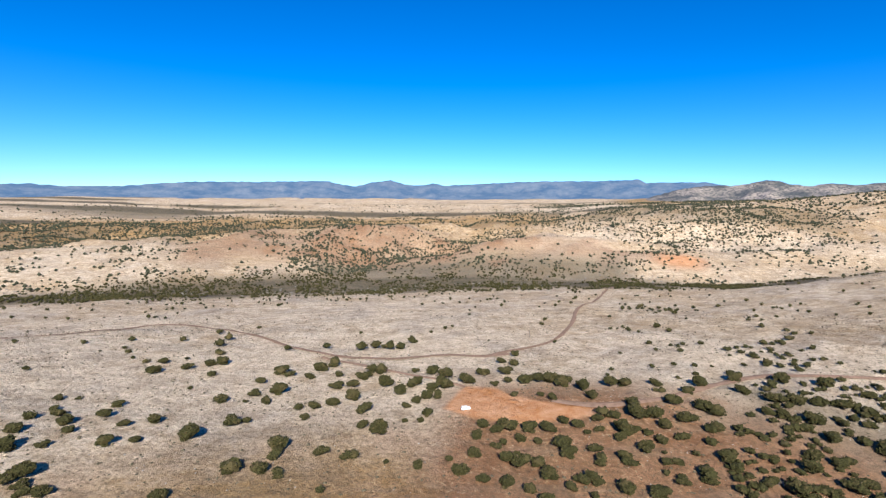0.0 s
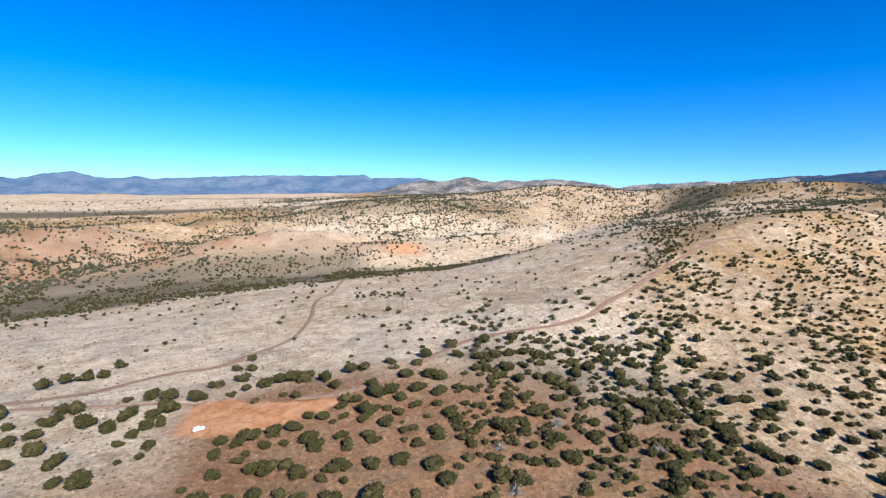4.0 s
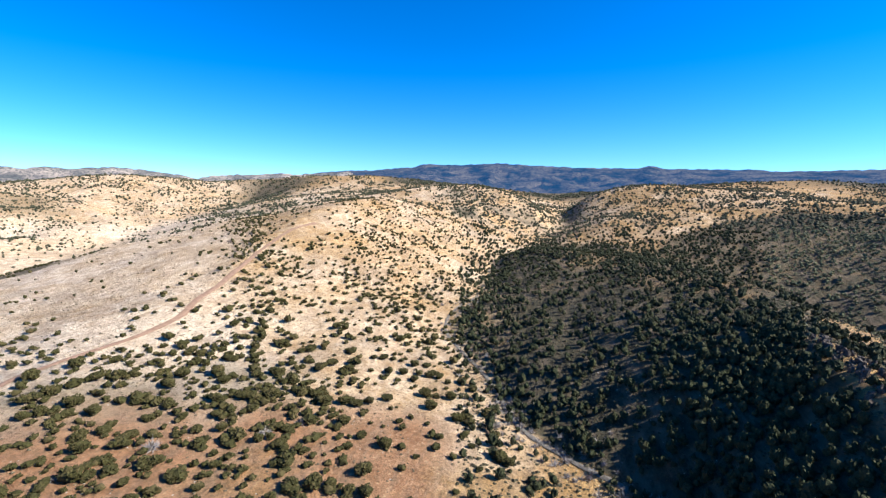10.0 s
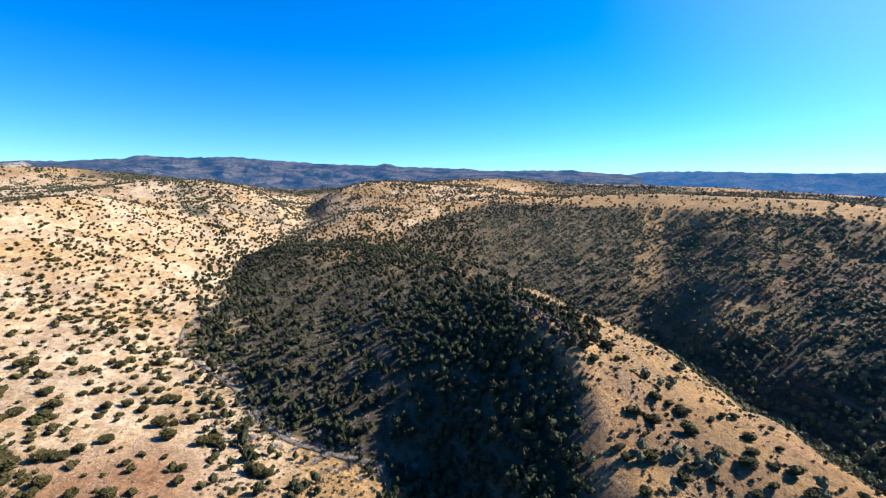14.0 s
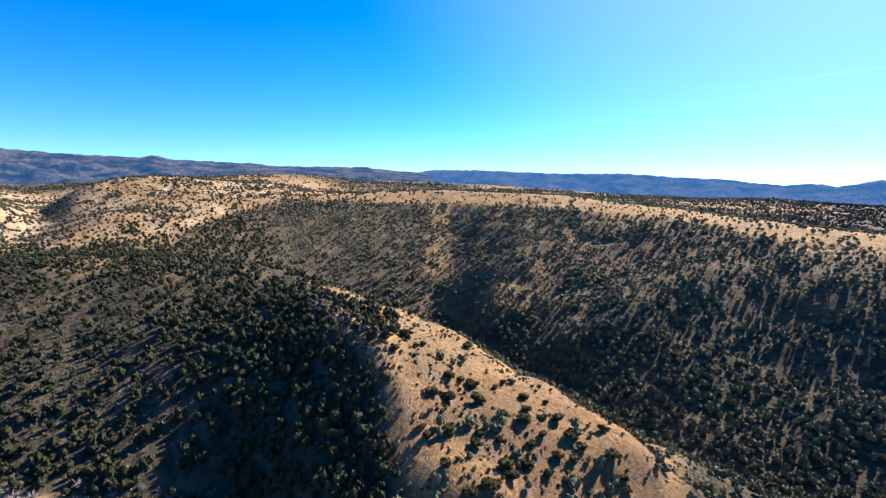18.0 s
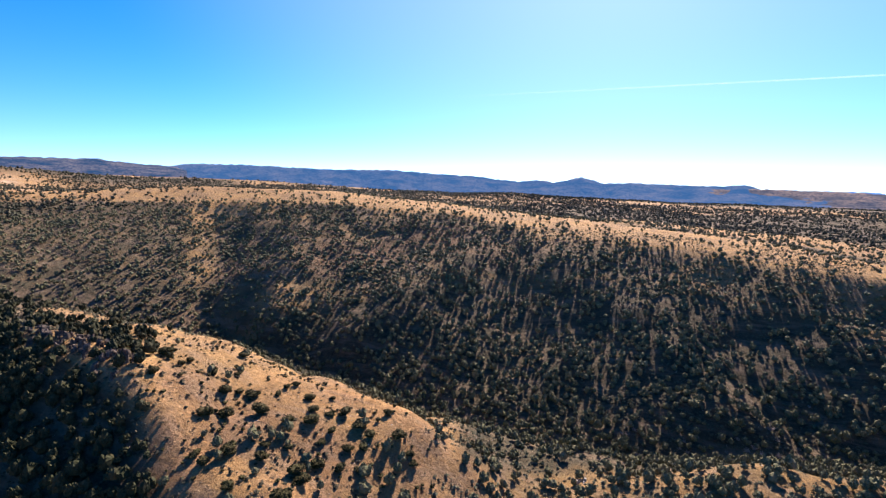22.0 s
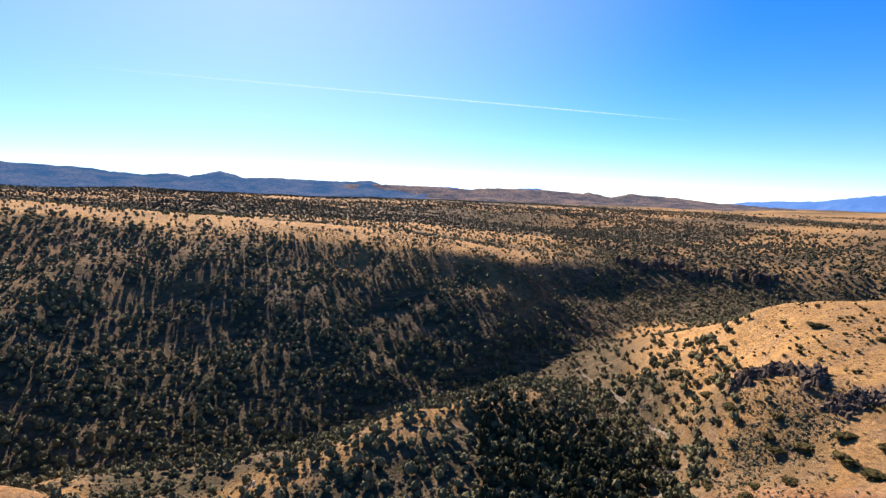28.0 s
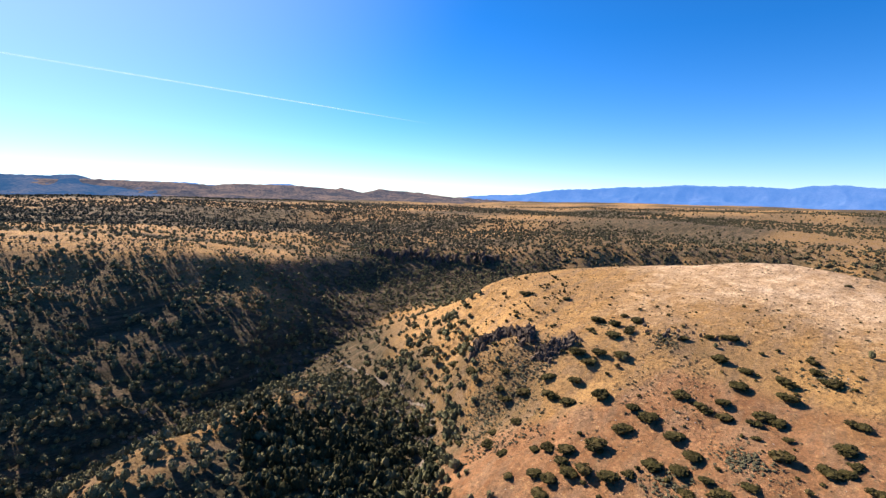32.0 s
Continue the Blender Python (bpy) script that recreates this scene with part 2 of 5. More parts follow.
WEST_SLOPE_C = [(-10, 209, 5.6), (-10, 343, 9.7), (-9.8, 227, 8.3), (-9.7, 279, 12.0), (-8.6, 289, 7.6), (-8.3, 345, 10.7), (-8, 204, 9.1), (-7.6, 284, 8.2), (-7.2, 263, 9.6), (-7, 179, 2.7), (-6.6, 340, 9.8), (-5.2, 249, 8.5), (-5.2, 340, 8.2), (-4.7, 214, 3.7), (-4.6, 230, 4.5), (-3.8, 359, 8.6), (-3.6, 259, 10.8), (-3.4, 285, 4.9), (-3.3, 236, 5.8), (-3, 175, 4.9), (-2.7, 214, 3.7), (-1.9, 240, 7.1), (-1.8, 220, 5.5), (-1.3, 280, 8.9), (-1.2, 253, 6.9), (-0.6, 241, 6.0), (0.1, 255, 9.4), (0.4, 273, 9.4), (0.9, 181, 3.7), (2.4, 174, 6.6), (2.9, 264, 13.0), (4.6, 281, 6.2)]
CLEARING_A = [(2.4, 173, 5.9), (4, 187, 6.4), (4.4, 201, 6.0), (5.1, 212, 6.3), (5.1, 280, 6.9), (5.4, 170, 5.6), (6.4, 262, 4.8), (6.8, 195, 5.0), (6.9, 208, 6.3), (7.1, 306, 6.2), (7.7, 199, 3.7), (7.7, 283, 8.4), (8, 267, 5.5), (8.2, 212, 10.0), (8.4, 169, 6.1), (8.5, 187, 7.6), (8.8, 246, 4.6), (8.8, 303, 7.0), (9.8, 184, 8.4), (9.9, 203, 5.3), (10, 269, 11.3), (10.9, 212, 7.1), (11.2, 168, 4.9), (11.7, 272, 10.9), (11.9, 203, 4.4), (12, 248, 4.1), (12.1, 186, 6.3), (13, 213, 7.7), (13, 271, 9.7), (13.3, 163, 6.1), (13.3, 179, 7.5), (13.4, 244, 5.3)]
CLEARING_B = [(14.7, 221, 5.9), (14.7, 268, 9.7), (14.8, 201, 8.9), (15.7, 195, 6.8), (16.1, 174, 4.8), (16.5, 218, 6.5), (16.8, 263, 11.5), (17.2, 161, 7.3), (17.2, 179, 6.7), (17.6, 214, 3.7), (17.9, 251, 8.0), (18.6, 201, 6.0), (18.8, 226, 5.6), (18.9, 172, 4.3), (18.9, 181, 7.3), (18.9, 218, 4.9), (19.4, 193, 6.3), (19.9, 271, 8.7), (20.3, 231, 6.9), (21.4, 215, 5.9), (21.4, 222, 10.0), (21.5, 273, 8.1), (22.1, 202, 6.1), (22.2, 181, 7.8), (22.4, 248, 11.1), (22.6, 161, 9.1), (22.7, 223, 6.7), (22.8, 237, 8.8), (24.2, 211, 7.4), (24.5, 239, 10.1), (24.8, 282, 6.9), (25.6, 222, 6.6)]
CLEARING_C = [(26, 234, 6.4), (26.1, 184, 7.4), (26.4, 206, 5.6), (26.6, 260, 14.2), (27.6, 208, 5.2), (27.7, 229, 6.8), (28, 164, 4.9), (28, 245, 12.1), (28, 279, 6.8), (28.2, 196, 6.3), (29, 293, 8.5), (29.4, 263, 9.6), (30.1, 181, 10.0), (30.7, 204, 10.0), (30.8, 263, 9.6), (31, 246, 7.2), (31.9, 173, 8.1), (32.3, 223, 8.1)]
ROAD_RIDGE_A = [(32.2, 315, 8.3), (33.1, 295, 7.7), (35.2, 278, 5.9), (35.8, 293, 10.3), (36.1, 216, 6.2), (36.1, 322, 16.6), (36.5, 279, 6.5), (37.6, 295, 8.2), (38.2, 218, 9.2), (38.2, 271, 8.1), (38.8, 180, 8.5), (39.1, 300, 8.2), (39.2, 282, 11.6), (39.3, 250, 7.5), (39.4, 239, 7.7), (39.6, 329, 11.1), (39.7, 217, 5.5), (40.5, 272, 9.2), (41, 306, 9.6), (41.3, 252, 6.8), (41.5, 181, 7.5), (41.5, 218, 6.4), (42.5, 207, 5.1), (42.6, 238, 9.5), (42.6, 306, 10.1), (42.8, 331, 7.2), (43, 195, 6.6), (43.4, 346, 5.2), (43.5, 244, 7.0), (44.1, 307, 5.3), (44.3, 277, 9.6), (44.7, 200, 3.5)]
ROAD_RIDGE_B = [(44.8, 335, 5.0), (45, 218, 9.5), (45.3, 259, 6.7), (45.4, 242, 5.7), (46.2, 325, 4.8), (47.1, 268, 7.3), (47.2, 290, 7.8), (47.5, 362, 10.3), (47.6, 206, 9.1), (47.9, 240, 6.0), (48.3, 324, 3.9), (48.4, 255, 5.3), (48.7, 302, 12.2), (48.7, 349, 10.5), (49.4, 335, 10.0), (49.5, 197, 5.3), (49.6, 242, 6.4), (49.8, 229, 8.4), (50, 318, 6.9), (50.1, 358, 6.3), (50.5, 331, 6.5), (51.4, 211, 5.5), (51.8, 253, 6.9), (52, 268, 8.8), (52.1, 300, 8.1), (52.2, 241, 6.1), (52.7, 291, 7.8), (52.8, 341, 6.4), (53.2, 252, 4.8), (53.4, 409, 8.3), (53.6, 318, 7.7), (53.7, 294, 4.9)]
ROAD_RIDGE_C = [(53.8, 377, 9.0), (54, 231, 7.9), (54.4, 269, 9.0), (54.7, 355, 5.8), (55.1, 254, 7.0), (55.3, 386, 6.8), (55.9, 227, 5.8), (55.9, 321, 7.4), (56, 265, 9.6), (56.1, 296, 7.9), (56.1, 336, 7.1), (56.3, 236, 5.1), (56.4, 366, 8.3), (56.7, 355, 7.4), (56.9, 380, 14.4), (57.4, 279, 7.3), (57.6, 266, 9.3), (57.8, 236, 6.2), (58, 219, 6.6), (58.1, 299, 8.7), (59, 343, 10.2), (59.6, 233, 5.9), (59.6, 255, 6.4)]
CREEK_SLOPE_A = [(58.4, 220, 6.5), (58.6, 344, 13.4), (59.1, 204, 9.1), (59.5, 188, 6.5), (59.6, 389, 9.4), (60.1, 288, 10.5), (60.3, 358, 8.7), (60.6, 180, 4.9), (61, 333, 6.5), (61.1, 272, 8.6), (61.9, 241, 7.1), (62.1, 188, 8.4), (62.1, 336, 9.7), (62.9, 271, 8.5), (63.2, 307, 9.6), (63.6, 222, 2.7), (63.6, 262, 8.9), (63.7, 342, 7.4), (64.2, 189, 6.0), (64.6, 315, 8.3), (65.1, 237, 5.7), (65.1, 380, 13.6), (65.8, 243, 7.6), (66.1, 265, 8.2), (66.2, 379, 11.7), (66.4, 184, 6.3), (66.4, 219, 5.3), (66.5, 310, 7.4), (66.5, 362, 6.0), (66.9, 336, 10.4), (67.3, 317, 15.1), (67.5, 262, 7.5)]
CREEK_SLOPE_B = [(68, 229, 6.0), (68.1, 197, 8.5), (68.5, 184, 8.0), (68.9, 267, 6.9), (68.9, 385, 8.1), (69.7, 331, 5.4), (69.9, 367, 6.0), (70.3, 345, 4.8), (70.7, 332, 6.9), (70.8, 221, 7.3), (71.2, 273, 7.6), (71.4, 315, 7.3), (72.1, 382, 6.1), (72.5, 451, 8.2), (72.7, 249, 4.6), (72.9, 377, 8.6), (73, 336, 4.6), (73.1, 480, 6.5), (73.3, 318, 6.5), (73.8, 417, 6.5), (74.6, 308, 6.2), (74.7, 332, 6.7), (74.9, 214, 3.4), (75.1, 444, 14.7), (75.5, 414, 8.2), (75.9, 287, 8.3), (76.3, 356, 5.5), (76.5, 384, 7.5), (76.6, 271, 8.4), (76.7, 319, 9.8), (77.1, 400, 10.5), (77.7, 236, 5.2)]
CREEK_SLOPE_C = [(77.7, 317, 6.2), (79.1, 289, 7.4), (79.4, 351, 8.2), (80.1, 333, 7.0), (80.2, 262, 8.4), (80.5, 316, 7.3), (80.9, 244, 6.7), (81.1, 266, 6.7), (81.7, 259, 6.5), (81.8, 309, 7.0), (81.9, 233, 4.4), (83, 212, 4.0), (83.8, 274, 11.1), (84.6, 251, 7.1), (85.6, 227, 8.1), (86.5, 224, 6.6)]
SPUR_TOP_A = [(123.6, 267, 5.8), (126, 245, 5.4), (127.1, 272, 7.3), (128.5, 262, 4.5), (129.3, 198, 5.0), (129.4, 267, 4.0), (130.1, 193, 4.9), (130.7, 220, 7.1), (131.6, 255, 5.7), (132.6, 176, 4.9), (132.7, 239, 6.5), (132.8, 221, 8.8), (132.9, 196, 6.5), (134.1, 259, 3.9), (134.2, 242, 5.4), (134.7, 283, 4.9), (135.6, 165, 6.2), (135.6, 239, 7.2), (136.2, 190, 5.8), (136.3, 221, 8.2), (136.8, 197, 4.4), (138.4, 237, 4.0), (138.5, 168, 7.6), (139.3, 195, 4.3), (139.4, 243, 3.6), (139.5, 211, 5.8), (140.1, 181, 6.8), (140.4, 245, 4.2), (140.9, 177, 6.6), (141.9, 232, 5.7), (142, 210, 7.2), (142.3, 219, 5.3)]
SPUR_TOP_B = [(142.9, 187, 5.9), (143.2, 199, 4.3), (144.4, 217, 4.7), (144.5, 205, 4.4), (144.6, 233, 3.3), (145.4, 185, 4.9), (146.1, 218, 6.3), (146.3, 196, 5.2), (147.8, 186, 4.0), (147.8, 210, 6.9), (148.3, 197, 4.6), (149.2, 204, 5.2), (151.3, 198, 4.5), (151.3, 218, 4.4), (152.8, 203, 6.8), (154.2, 196, 4.3), (154.6, 192, 4.2)]
DOME_SIDE_A = [(225.8, 374, 9.9), (228, 199, 4.8), (228.6, 318, 10.4), (229.3, 344, 7.9), (229.4, 384, 7.9), (229.5, 241, 5.2), (230.2, 405, 7.8), (230.8, 285, 9.4), (233, 223, 7.3), (233.7, 233, 5.4), (234.3, 262, 5.6), (234.5, 393, 8.0), (234.8, 212, 5.7), (234.9, 271, 5.8), (235, 256, 7.3), (235.7, 192, 4.6), (236.5, 232, 6.2), (237, 381, 10.8), (237.2, 256, 10.4), (238.8, 191, 6.9), (238.9, 206, 4.7), (239.6, 180, 7.3), (240, 260, 8.3), (240.3, 205, 6.6), (240.6, 245, 11.6), (240.7, 187, 6.7), (241.8, 367, 6.3), (241.9, 195, 6.3), (242.6, 239, 7.5), (242.7, 201, 7.1), (242.9, 189, 7.6), (243.1, 254, 7.1)]
DOME_SIDE_B = [(243.2, 274, 12.7), (244.6, 267, 8.2), (244.7, 190, 8.8), (244.7, 304, 5.2), (245.6, 322, 9.3), (245.8, 275, 7.4), (246.1, 203, 9.3), (246.2, 239, 9.2), (247.2, 315, 8.3), (247.3, 295, 9.7), (247.5, 186, 8.5), (248.3, 275, 8.1), (248.3, 333, 4.8), (248.7, 216, 9.6), (248.9, 302, 7.8), (249.7, 322, 13.6), (249.8, 189, 5.0), (249.8, 230, 6.8), (251.5, 224, 11.3), (252.4, 194, 7.7), (254.2, 214, 12.0), (254.4, 300, 5.9), (254.7, 246, 8.4), (255.1, 192, 7.9), (256.1, 182, 6.3), (256.3, 201, 8.1), (256.8, 306, 5.5), (257, 239, 7.9), (257.7, 189, 5.1), (258.1, 282, 7.9), (258.2, 310, 5.7), (258.6, 246, 6.9)]
DOME_SIDE_C = [(259, 237, 7.6), (259, 308, 7.5), (259.1, 183, 7.1), (260, 261, 12.1), (260.3, 277, 7.4), (261.6, 190, 6.0), (261.6, 236, 5.7), (261.8, 223, 3.7), (262.2, 242, 8.5), (263.6, 240, 6.9), (264, 212, 8.6), (264, 273, 9.0), (264.1, 259, 8.6), (264.5, 229, 4.2), (265.7, 301, 5.7), (266, 290, 6.1), (267.4, 280, 10.0), (267.7, 455, 5.5), (267.9, 210, 7.8), (269, 228, 8.1), (269.2, 212, 5.5), (269.6, 249, 8.0), (269.8, 219, 4.9), (271.5, 204, 5.9)]
BARE_SHRUBS = [(38.4, 200, 6.3), (45.3, 231, 9.3), (60.8, 240, 7.0), (40.5, 176, 7.3), (36.9, 220, 4.3), (25.8, 221, 2.9), (56.9, 232, 7.4), (41.9, 185, 5.2), (29.8, 183, 4.5)]
NAMED = [WEST_SLOPE_A, WEST_SLOPE_B, WEST_SLOPE_C, CLEARING_A, CLEARING_B, CLEARING_C, ROAD_RIDGE_A, ROAD_RIDGE_B, ROAD_RIDGE_C, CREEK_SLOPE_A, CREEK_SLOPE_B, CREEK_SLOPE_C, SPUR_TOP_A, SPUR_TOP_B, DOME_SIDE_A, DOME_SIDE_B, DOME_SIDE_C]
RIDGE_ROAD = [(13.4, 242), (17.5, 240), (21.7, 248), (26.6, 269), (31.4, 308), (34.7, 327), (40.5, 352), (45.4, 374), (48.8, 403), (50.4, 434), (53.4, 485), (56.2, 549), (59.3, 625), (61.0, 668), (63.0, 697)]
WEST_TRACK = [(-43.7, 484), (-39.8, 459), (-35.4, 468), (-32.0, 481), (-28.3, 471), (-25.0, 441), (-20.9, 393), (-16.6, 349), (-11.3, 327), (-5.9, 314), (-0.3, 322), (4.6, 320), (8.0, 329)]
NORTH_TRACK = [(4.9, 318), (7.9, 335), (11.2, 355), (13.9, 384), (15.4, 452), (15.9, 519), (18.0, 619), (19.6, 826)]
CLAY_TRACK = [(-14.6, 330), (-10.9, 312), (-7.4, 291), (-1.9, 273), (2.9, 257)]
CLEARING = [(2.7, 258), (1.4, 241), (0.1, 228), (3.0, 220), (6.8, 217), (11.7, 217), (15.3, 224), (18.3, 231), (18.3, 241), (14.9, 240), (12.3, 241), (8.5, 247), (6.7, 257)]

# ---- the lie of the land: crest lines and stream lines, as heading, metres out, height ----
LINES = {
    "home_crest": [(-75, 150, 11), (-30, 90, 9), (3, 225, 5), (25, 265, 7), (42, 360, 11), (51, 480, 21), (61, 700, 66), (66, 850, 87), (72, 980, 96)],
    "north_bench": [(-60, 420, 12), (-43, 430, 6), (-25, 460, -11), (0, 480, -12), (15.5, 470, -5), (30, 620, -8), (38, 700, 5), (44.5, 800, 26), (55, 920, 52)],
    "north_flat": [(-60, 720, -12), (-43, 680, -16), (-25, 640, -31), (-5, 640, -34), (12, 700, -30), (24, 800, -30), (32, 830, -24)],
    "north_brink": [(-43, 860, -38), (-25, 740, -46), (-5, 740, -49), (12, 810, -44), (24, 900, -42)],
    "north_creek": [(-62, 1250, -54), (-43, 1000, -56), (-25, 850, -60), (-5, 840, -62), (18, 970, -54), (32, 1010, -50), (45, 1500, -31), (50, 1750, 10), (57, 2100, 60)],
    "north_side_creek": [(-15, 930, -60), (-11, 1100, -58), (0, 1300, -52), (7, 1500, -45)],
    "north_hill": [(-50, 1350, -19), (-38, 1300, -14), (-27, 1300, -5), (-18, 1330, 4), (-11, 1350, 9), (-3, 1450, 10), (4, 1750, 8)],
    "north_knoll": [(5, 1130, -7), (14.5, 1250, 16), (21, 1190, 1), (27, 1120, -23)],
    "wooded_swale": [(-60, 1800, -38), (-34, 1700, -34), (-20, 1750, -32), (0, 2000, -28), (14, 1850, -25)],
    "pale_hill": [(31, 2350, 71), (37, 2350, 112), (41, 2300, 138), (43.6, 2300, 158), (47, 2350, 151), (51, 2450, 131), (54, 2550, 94)],
    "grass_plain": [(-65, 2500, -6), (-24, 2700, -1), (0, 2800, 19), (15, 2900, 41), (28, 3000, 81)],
    "plain_end": [(-70, 4300, 41), (-24, 4300, 48), (0, 4300, 56), (15, 4200, 75), (30, 4000, 91), (45, 3700, 93), (55, 3400, 82)],
    "east_creek_head": [(90.5, 2100, 86), (92.3, 1600, 53), (91.5, 1250, 20), (88.6, 950, -1), (84.5, 780, -10)],
    "east_creek": [(84.5, 780, -10), (82.2, 570, -18), (78.3, 450, -20), (84, 330, -27), (87.5, 273, -28), (94, 245, -30), (103, 225, -33), (110, 190, -34), (122, 130, -35), (150, 85, -36), (200, 115, -37), (222, 210, -38), (226, 290, -39), (222, 350, -47), (214, 480, -60)],
    "east_knoll": [(92.6, 1350, 58), (95, 1420, 102), (97.2, 1480, 127), (101.5, 1500, 139), (105.5, 1500, 124), (112, 1500, 115), (117, 1450, 92)],
    "pale_nose": [(93.6, 1010, 25), (96.8, 1060, 55), (104.2, 1150, 71), (112.7, 1210, 87)],
    "forest_foot": [(65, 3500, 70), (80, 3000, 80), (95, 2900, 80), (112, 2800, 75), (135, 3200, 60)],
    "spur": [(86, 770, 23), (96, 740, 19), (105, 620, 25), (112, 500, 29), (119, 400, 26), (127, 332, 22), (132.5, 300, 19), (138.8, 266, 11), (146, 240, 7), (152, 220, 3), (156, 212, -4), (161, 205, -18), (167, 202, -31), (176, 228, -28), (185, 232, -19), (193, 240, -11), (200, 270, -11), (211, 330, -26), (214, 390, -46)],
    "canyon_head": [(101.7, 800, 17), (103.2, 900, 29), (108, 1050, 51), (113, 1130, 67)],
    "canyon": [(101.7, 800, 17), (107, 740, 2), (113, 685, -18), (120, 640, -38), (132, 560, -56), (145, 420, -59), (158, 340, -60), (172, 305, -61), (187, 335, -62), (200, 390, -63), (210, 480, -64), (217, 565, -65), (223, 725, -67), (235, 830, -69), (255, 950, -71), (280, 1050, -73)],
    "mesa_rim": [(114, 1180, 77), (120, 1093, 80), (127, 1020, 83), (137, 896, 87), (146, 824, 87), (152, 785, 81), (159.5, 717, 76), (165, 670, 66), (170, 623, 57), (178, 605, 58), (184, 597, 53), (192, 585, 47), (200, 583, 39), (207, 630, 21), (213, 736, 6), (219, 860, -18), (226.5, 930, -29), (235, 990, -25), (241, 1040, -19), (247.5, 1120, -2), (257.5, 1180, -12), (263, 1230, -2), (275, 1280, 0)],
    "mesa_top": [(120, 1221, 91), (127, 1173, 108), (132, 1084, 112), (139.5, 1014, 107), (145, 963, 106), (150, 933, 94), (159.5, 834, 83), (165, 789, 76), (170, 733, 70), (178, 706, 65), (184, 689, 61), (192, 672, 51), (200, 666, 41), (207, 705, 22)],
    "spur_side": [(97, 600, 10), (102, 480, 18), (106, 380, 18), (109, 300, 12), (114, 235, 1), (120, 180, -8), (130, 140, -22)],
    "mesa_back": [(120, 1600, 87), (140, 1400, 95), (150, 1250, 87), (160, 1150, 74), (170, 1050, 62), (183, 1000, 54), (195, 1000, 39), (207, 1050, 20), (225, 1250, -2), (250, 1350, -1), (275, 1500, 2)],
    "far_basin": [(135, 4200, 40), (160, 4200, 35), (192, 4200, 30), (230, 4300, 12), (280, 4300, 2)],
    "grass_dome": [(231, 410, 32.5), (236, 450, 36.5), (240, 460, 39.5), (250, 490, 45.5), (263, 520, 54.5), (271, 490, 48.5), (290, 420, 37.5), (310, 330, 19.5)],
    "dome_ledge": [(229, 305, 14), (235, 295, 27), (243, 282, 24), (253, 295, 28)],
    "dome_toe": [(236, 185, -12), (243, 205, 0), (255, 215, 8), (268, 235, 17), (290, 220, 15)],
    "dome_mid": [(236, 370, 31), (250, 385, 36), (264, 390, 39), (276, 360, 36)],
    "dome_back": [(238, 640, 2), (250, 700, 8), (262, 720, 16), (275, 700, 15)],
    "dark_dotted_hill": [(9, 1750, 14), (14.5, 1780, 53), (21, 1800, 73), (27, 1800, 85), (32, 1800, 68), (37.5, 1750, 23)],
    "dotted_hill_front": [(14, 1480, -7), (24, 1480, 1), (34, 1450, -5)],
    "east_skyline": [(52, 2350, 124), (57, 2250, 143), (60.6, 2200, 156), (66, 2150, 161), (70, 2100, 163), (74, 2100, 149), (79, 2100, 134), (85, 2100, 112), (90, 2150, 89), (95, 2150, 104), (100, 2150, 131), (105, 2150, 150), (110, 2150, 150), (115, 2150, 166), (121, 2200, 148), (130, 2300, 144), (137, 2300, 132), (143, 2300, 122), (150, 2250, 104), (157, 2250, 100), (164, 2300, 102), (174, 2300, 80), (181, 2400, 66), (192, 2500, 66), (206, 2600, 46), (224, 2700, 22), (241, 2800, 4), (262, 2800, 24), (275, 2800, 39)],
    "east_saddle": [(56, 1500, 54), (63, 1500, 86), (70, 1650, 95), (76, 1750, 109), (86, 1650, 86)],
    "round_hill": [(70, 1250, 87), (74, 1300, 105), (78, 1350, 124), (81.5, 1350, 131), (85, 1300, 119), (88, 1250, 86), (90.5, 1200, 45)],
    "rib_east": [(126, 974, 73), (127.5, 848, 45), (127, 734, 9), (125.5, 677, -11)],
    "gully_east": [(133, 932, 62), (132.8, 783, 20), (133.5, 680, -5), (131, 617, -30)],
    "rib_middle": [(142, 827, 74), (141, 718, 47), (140, 627, 19), (138.5, 564, -6), (137, 510, -25)],
    "gully_middle": [(150, 740, 55), (148, 630, 21), (146, 548, -8), (143.5, 486, -32)],
    "rib_dark": [(164.5, 661, 63), (162, 615, 45), (157.8, 542, 22), (151.8, 481, -1), (146, 438, -26)],
    "gully_dark": [(168.5, 568, 27), (167, 504, -4), (167.5, 430, -32), (169.5, 347, -57)],
    "rib_west": [(171, 613, 54), (176, 549, 35), (182, 486, 9), (187.5, 423, -17), (190, 377, -37)],
    "gully_west": [(187, 570, 26), (189.5, 506, -2), (191.5, 433, -29), (193, 378, -51)],
    "rib_far": [(190, 603, 45), (195, 545, 23), (201, 492, -6), (205.5, 449, -32)],
    "gully_far": [(201, 584, 20), (203.5, 540, -3), (206, 497, -26), (209, 470, -45)],
    "cliff_foot": [(210, 665, -14), (214, 725, -30), (219, 825, -48), (226, 895, -52), (234, 955, -54), (241, 1005, -54), (248, 1080, -52), (257, 1140, -52), (264, 1190, -52)],
    "hill_gully": [(-18.5, 960, -52), (-16, 1080, -36), (-13.5, 1230, -12)],
    "spur_brow": [(113, 420, 33), (117.5, 322, 36), (121, 275, 34), (123.8, 250, 33), (126, 230, 25), (127.8, 206, 12), (129, 186, 2), (140, 170, 2)],
    "basin_mesa_top": [(203, 1700, 24), (208, 1650, 41), (213, 1650, 44), (217, 1700, 27)],
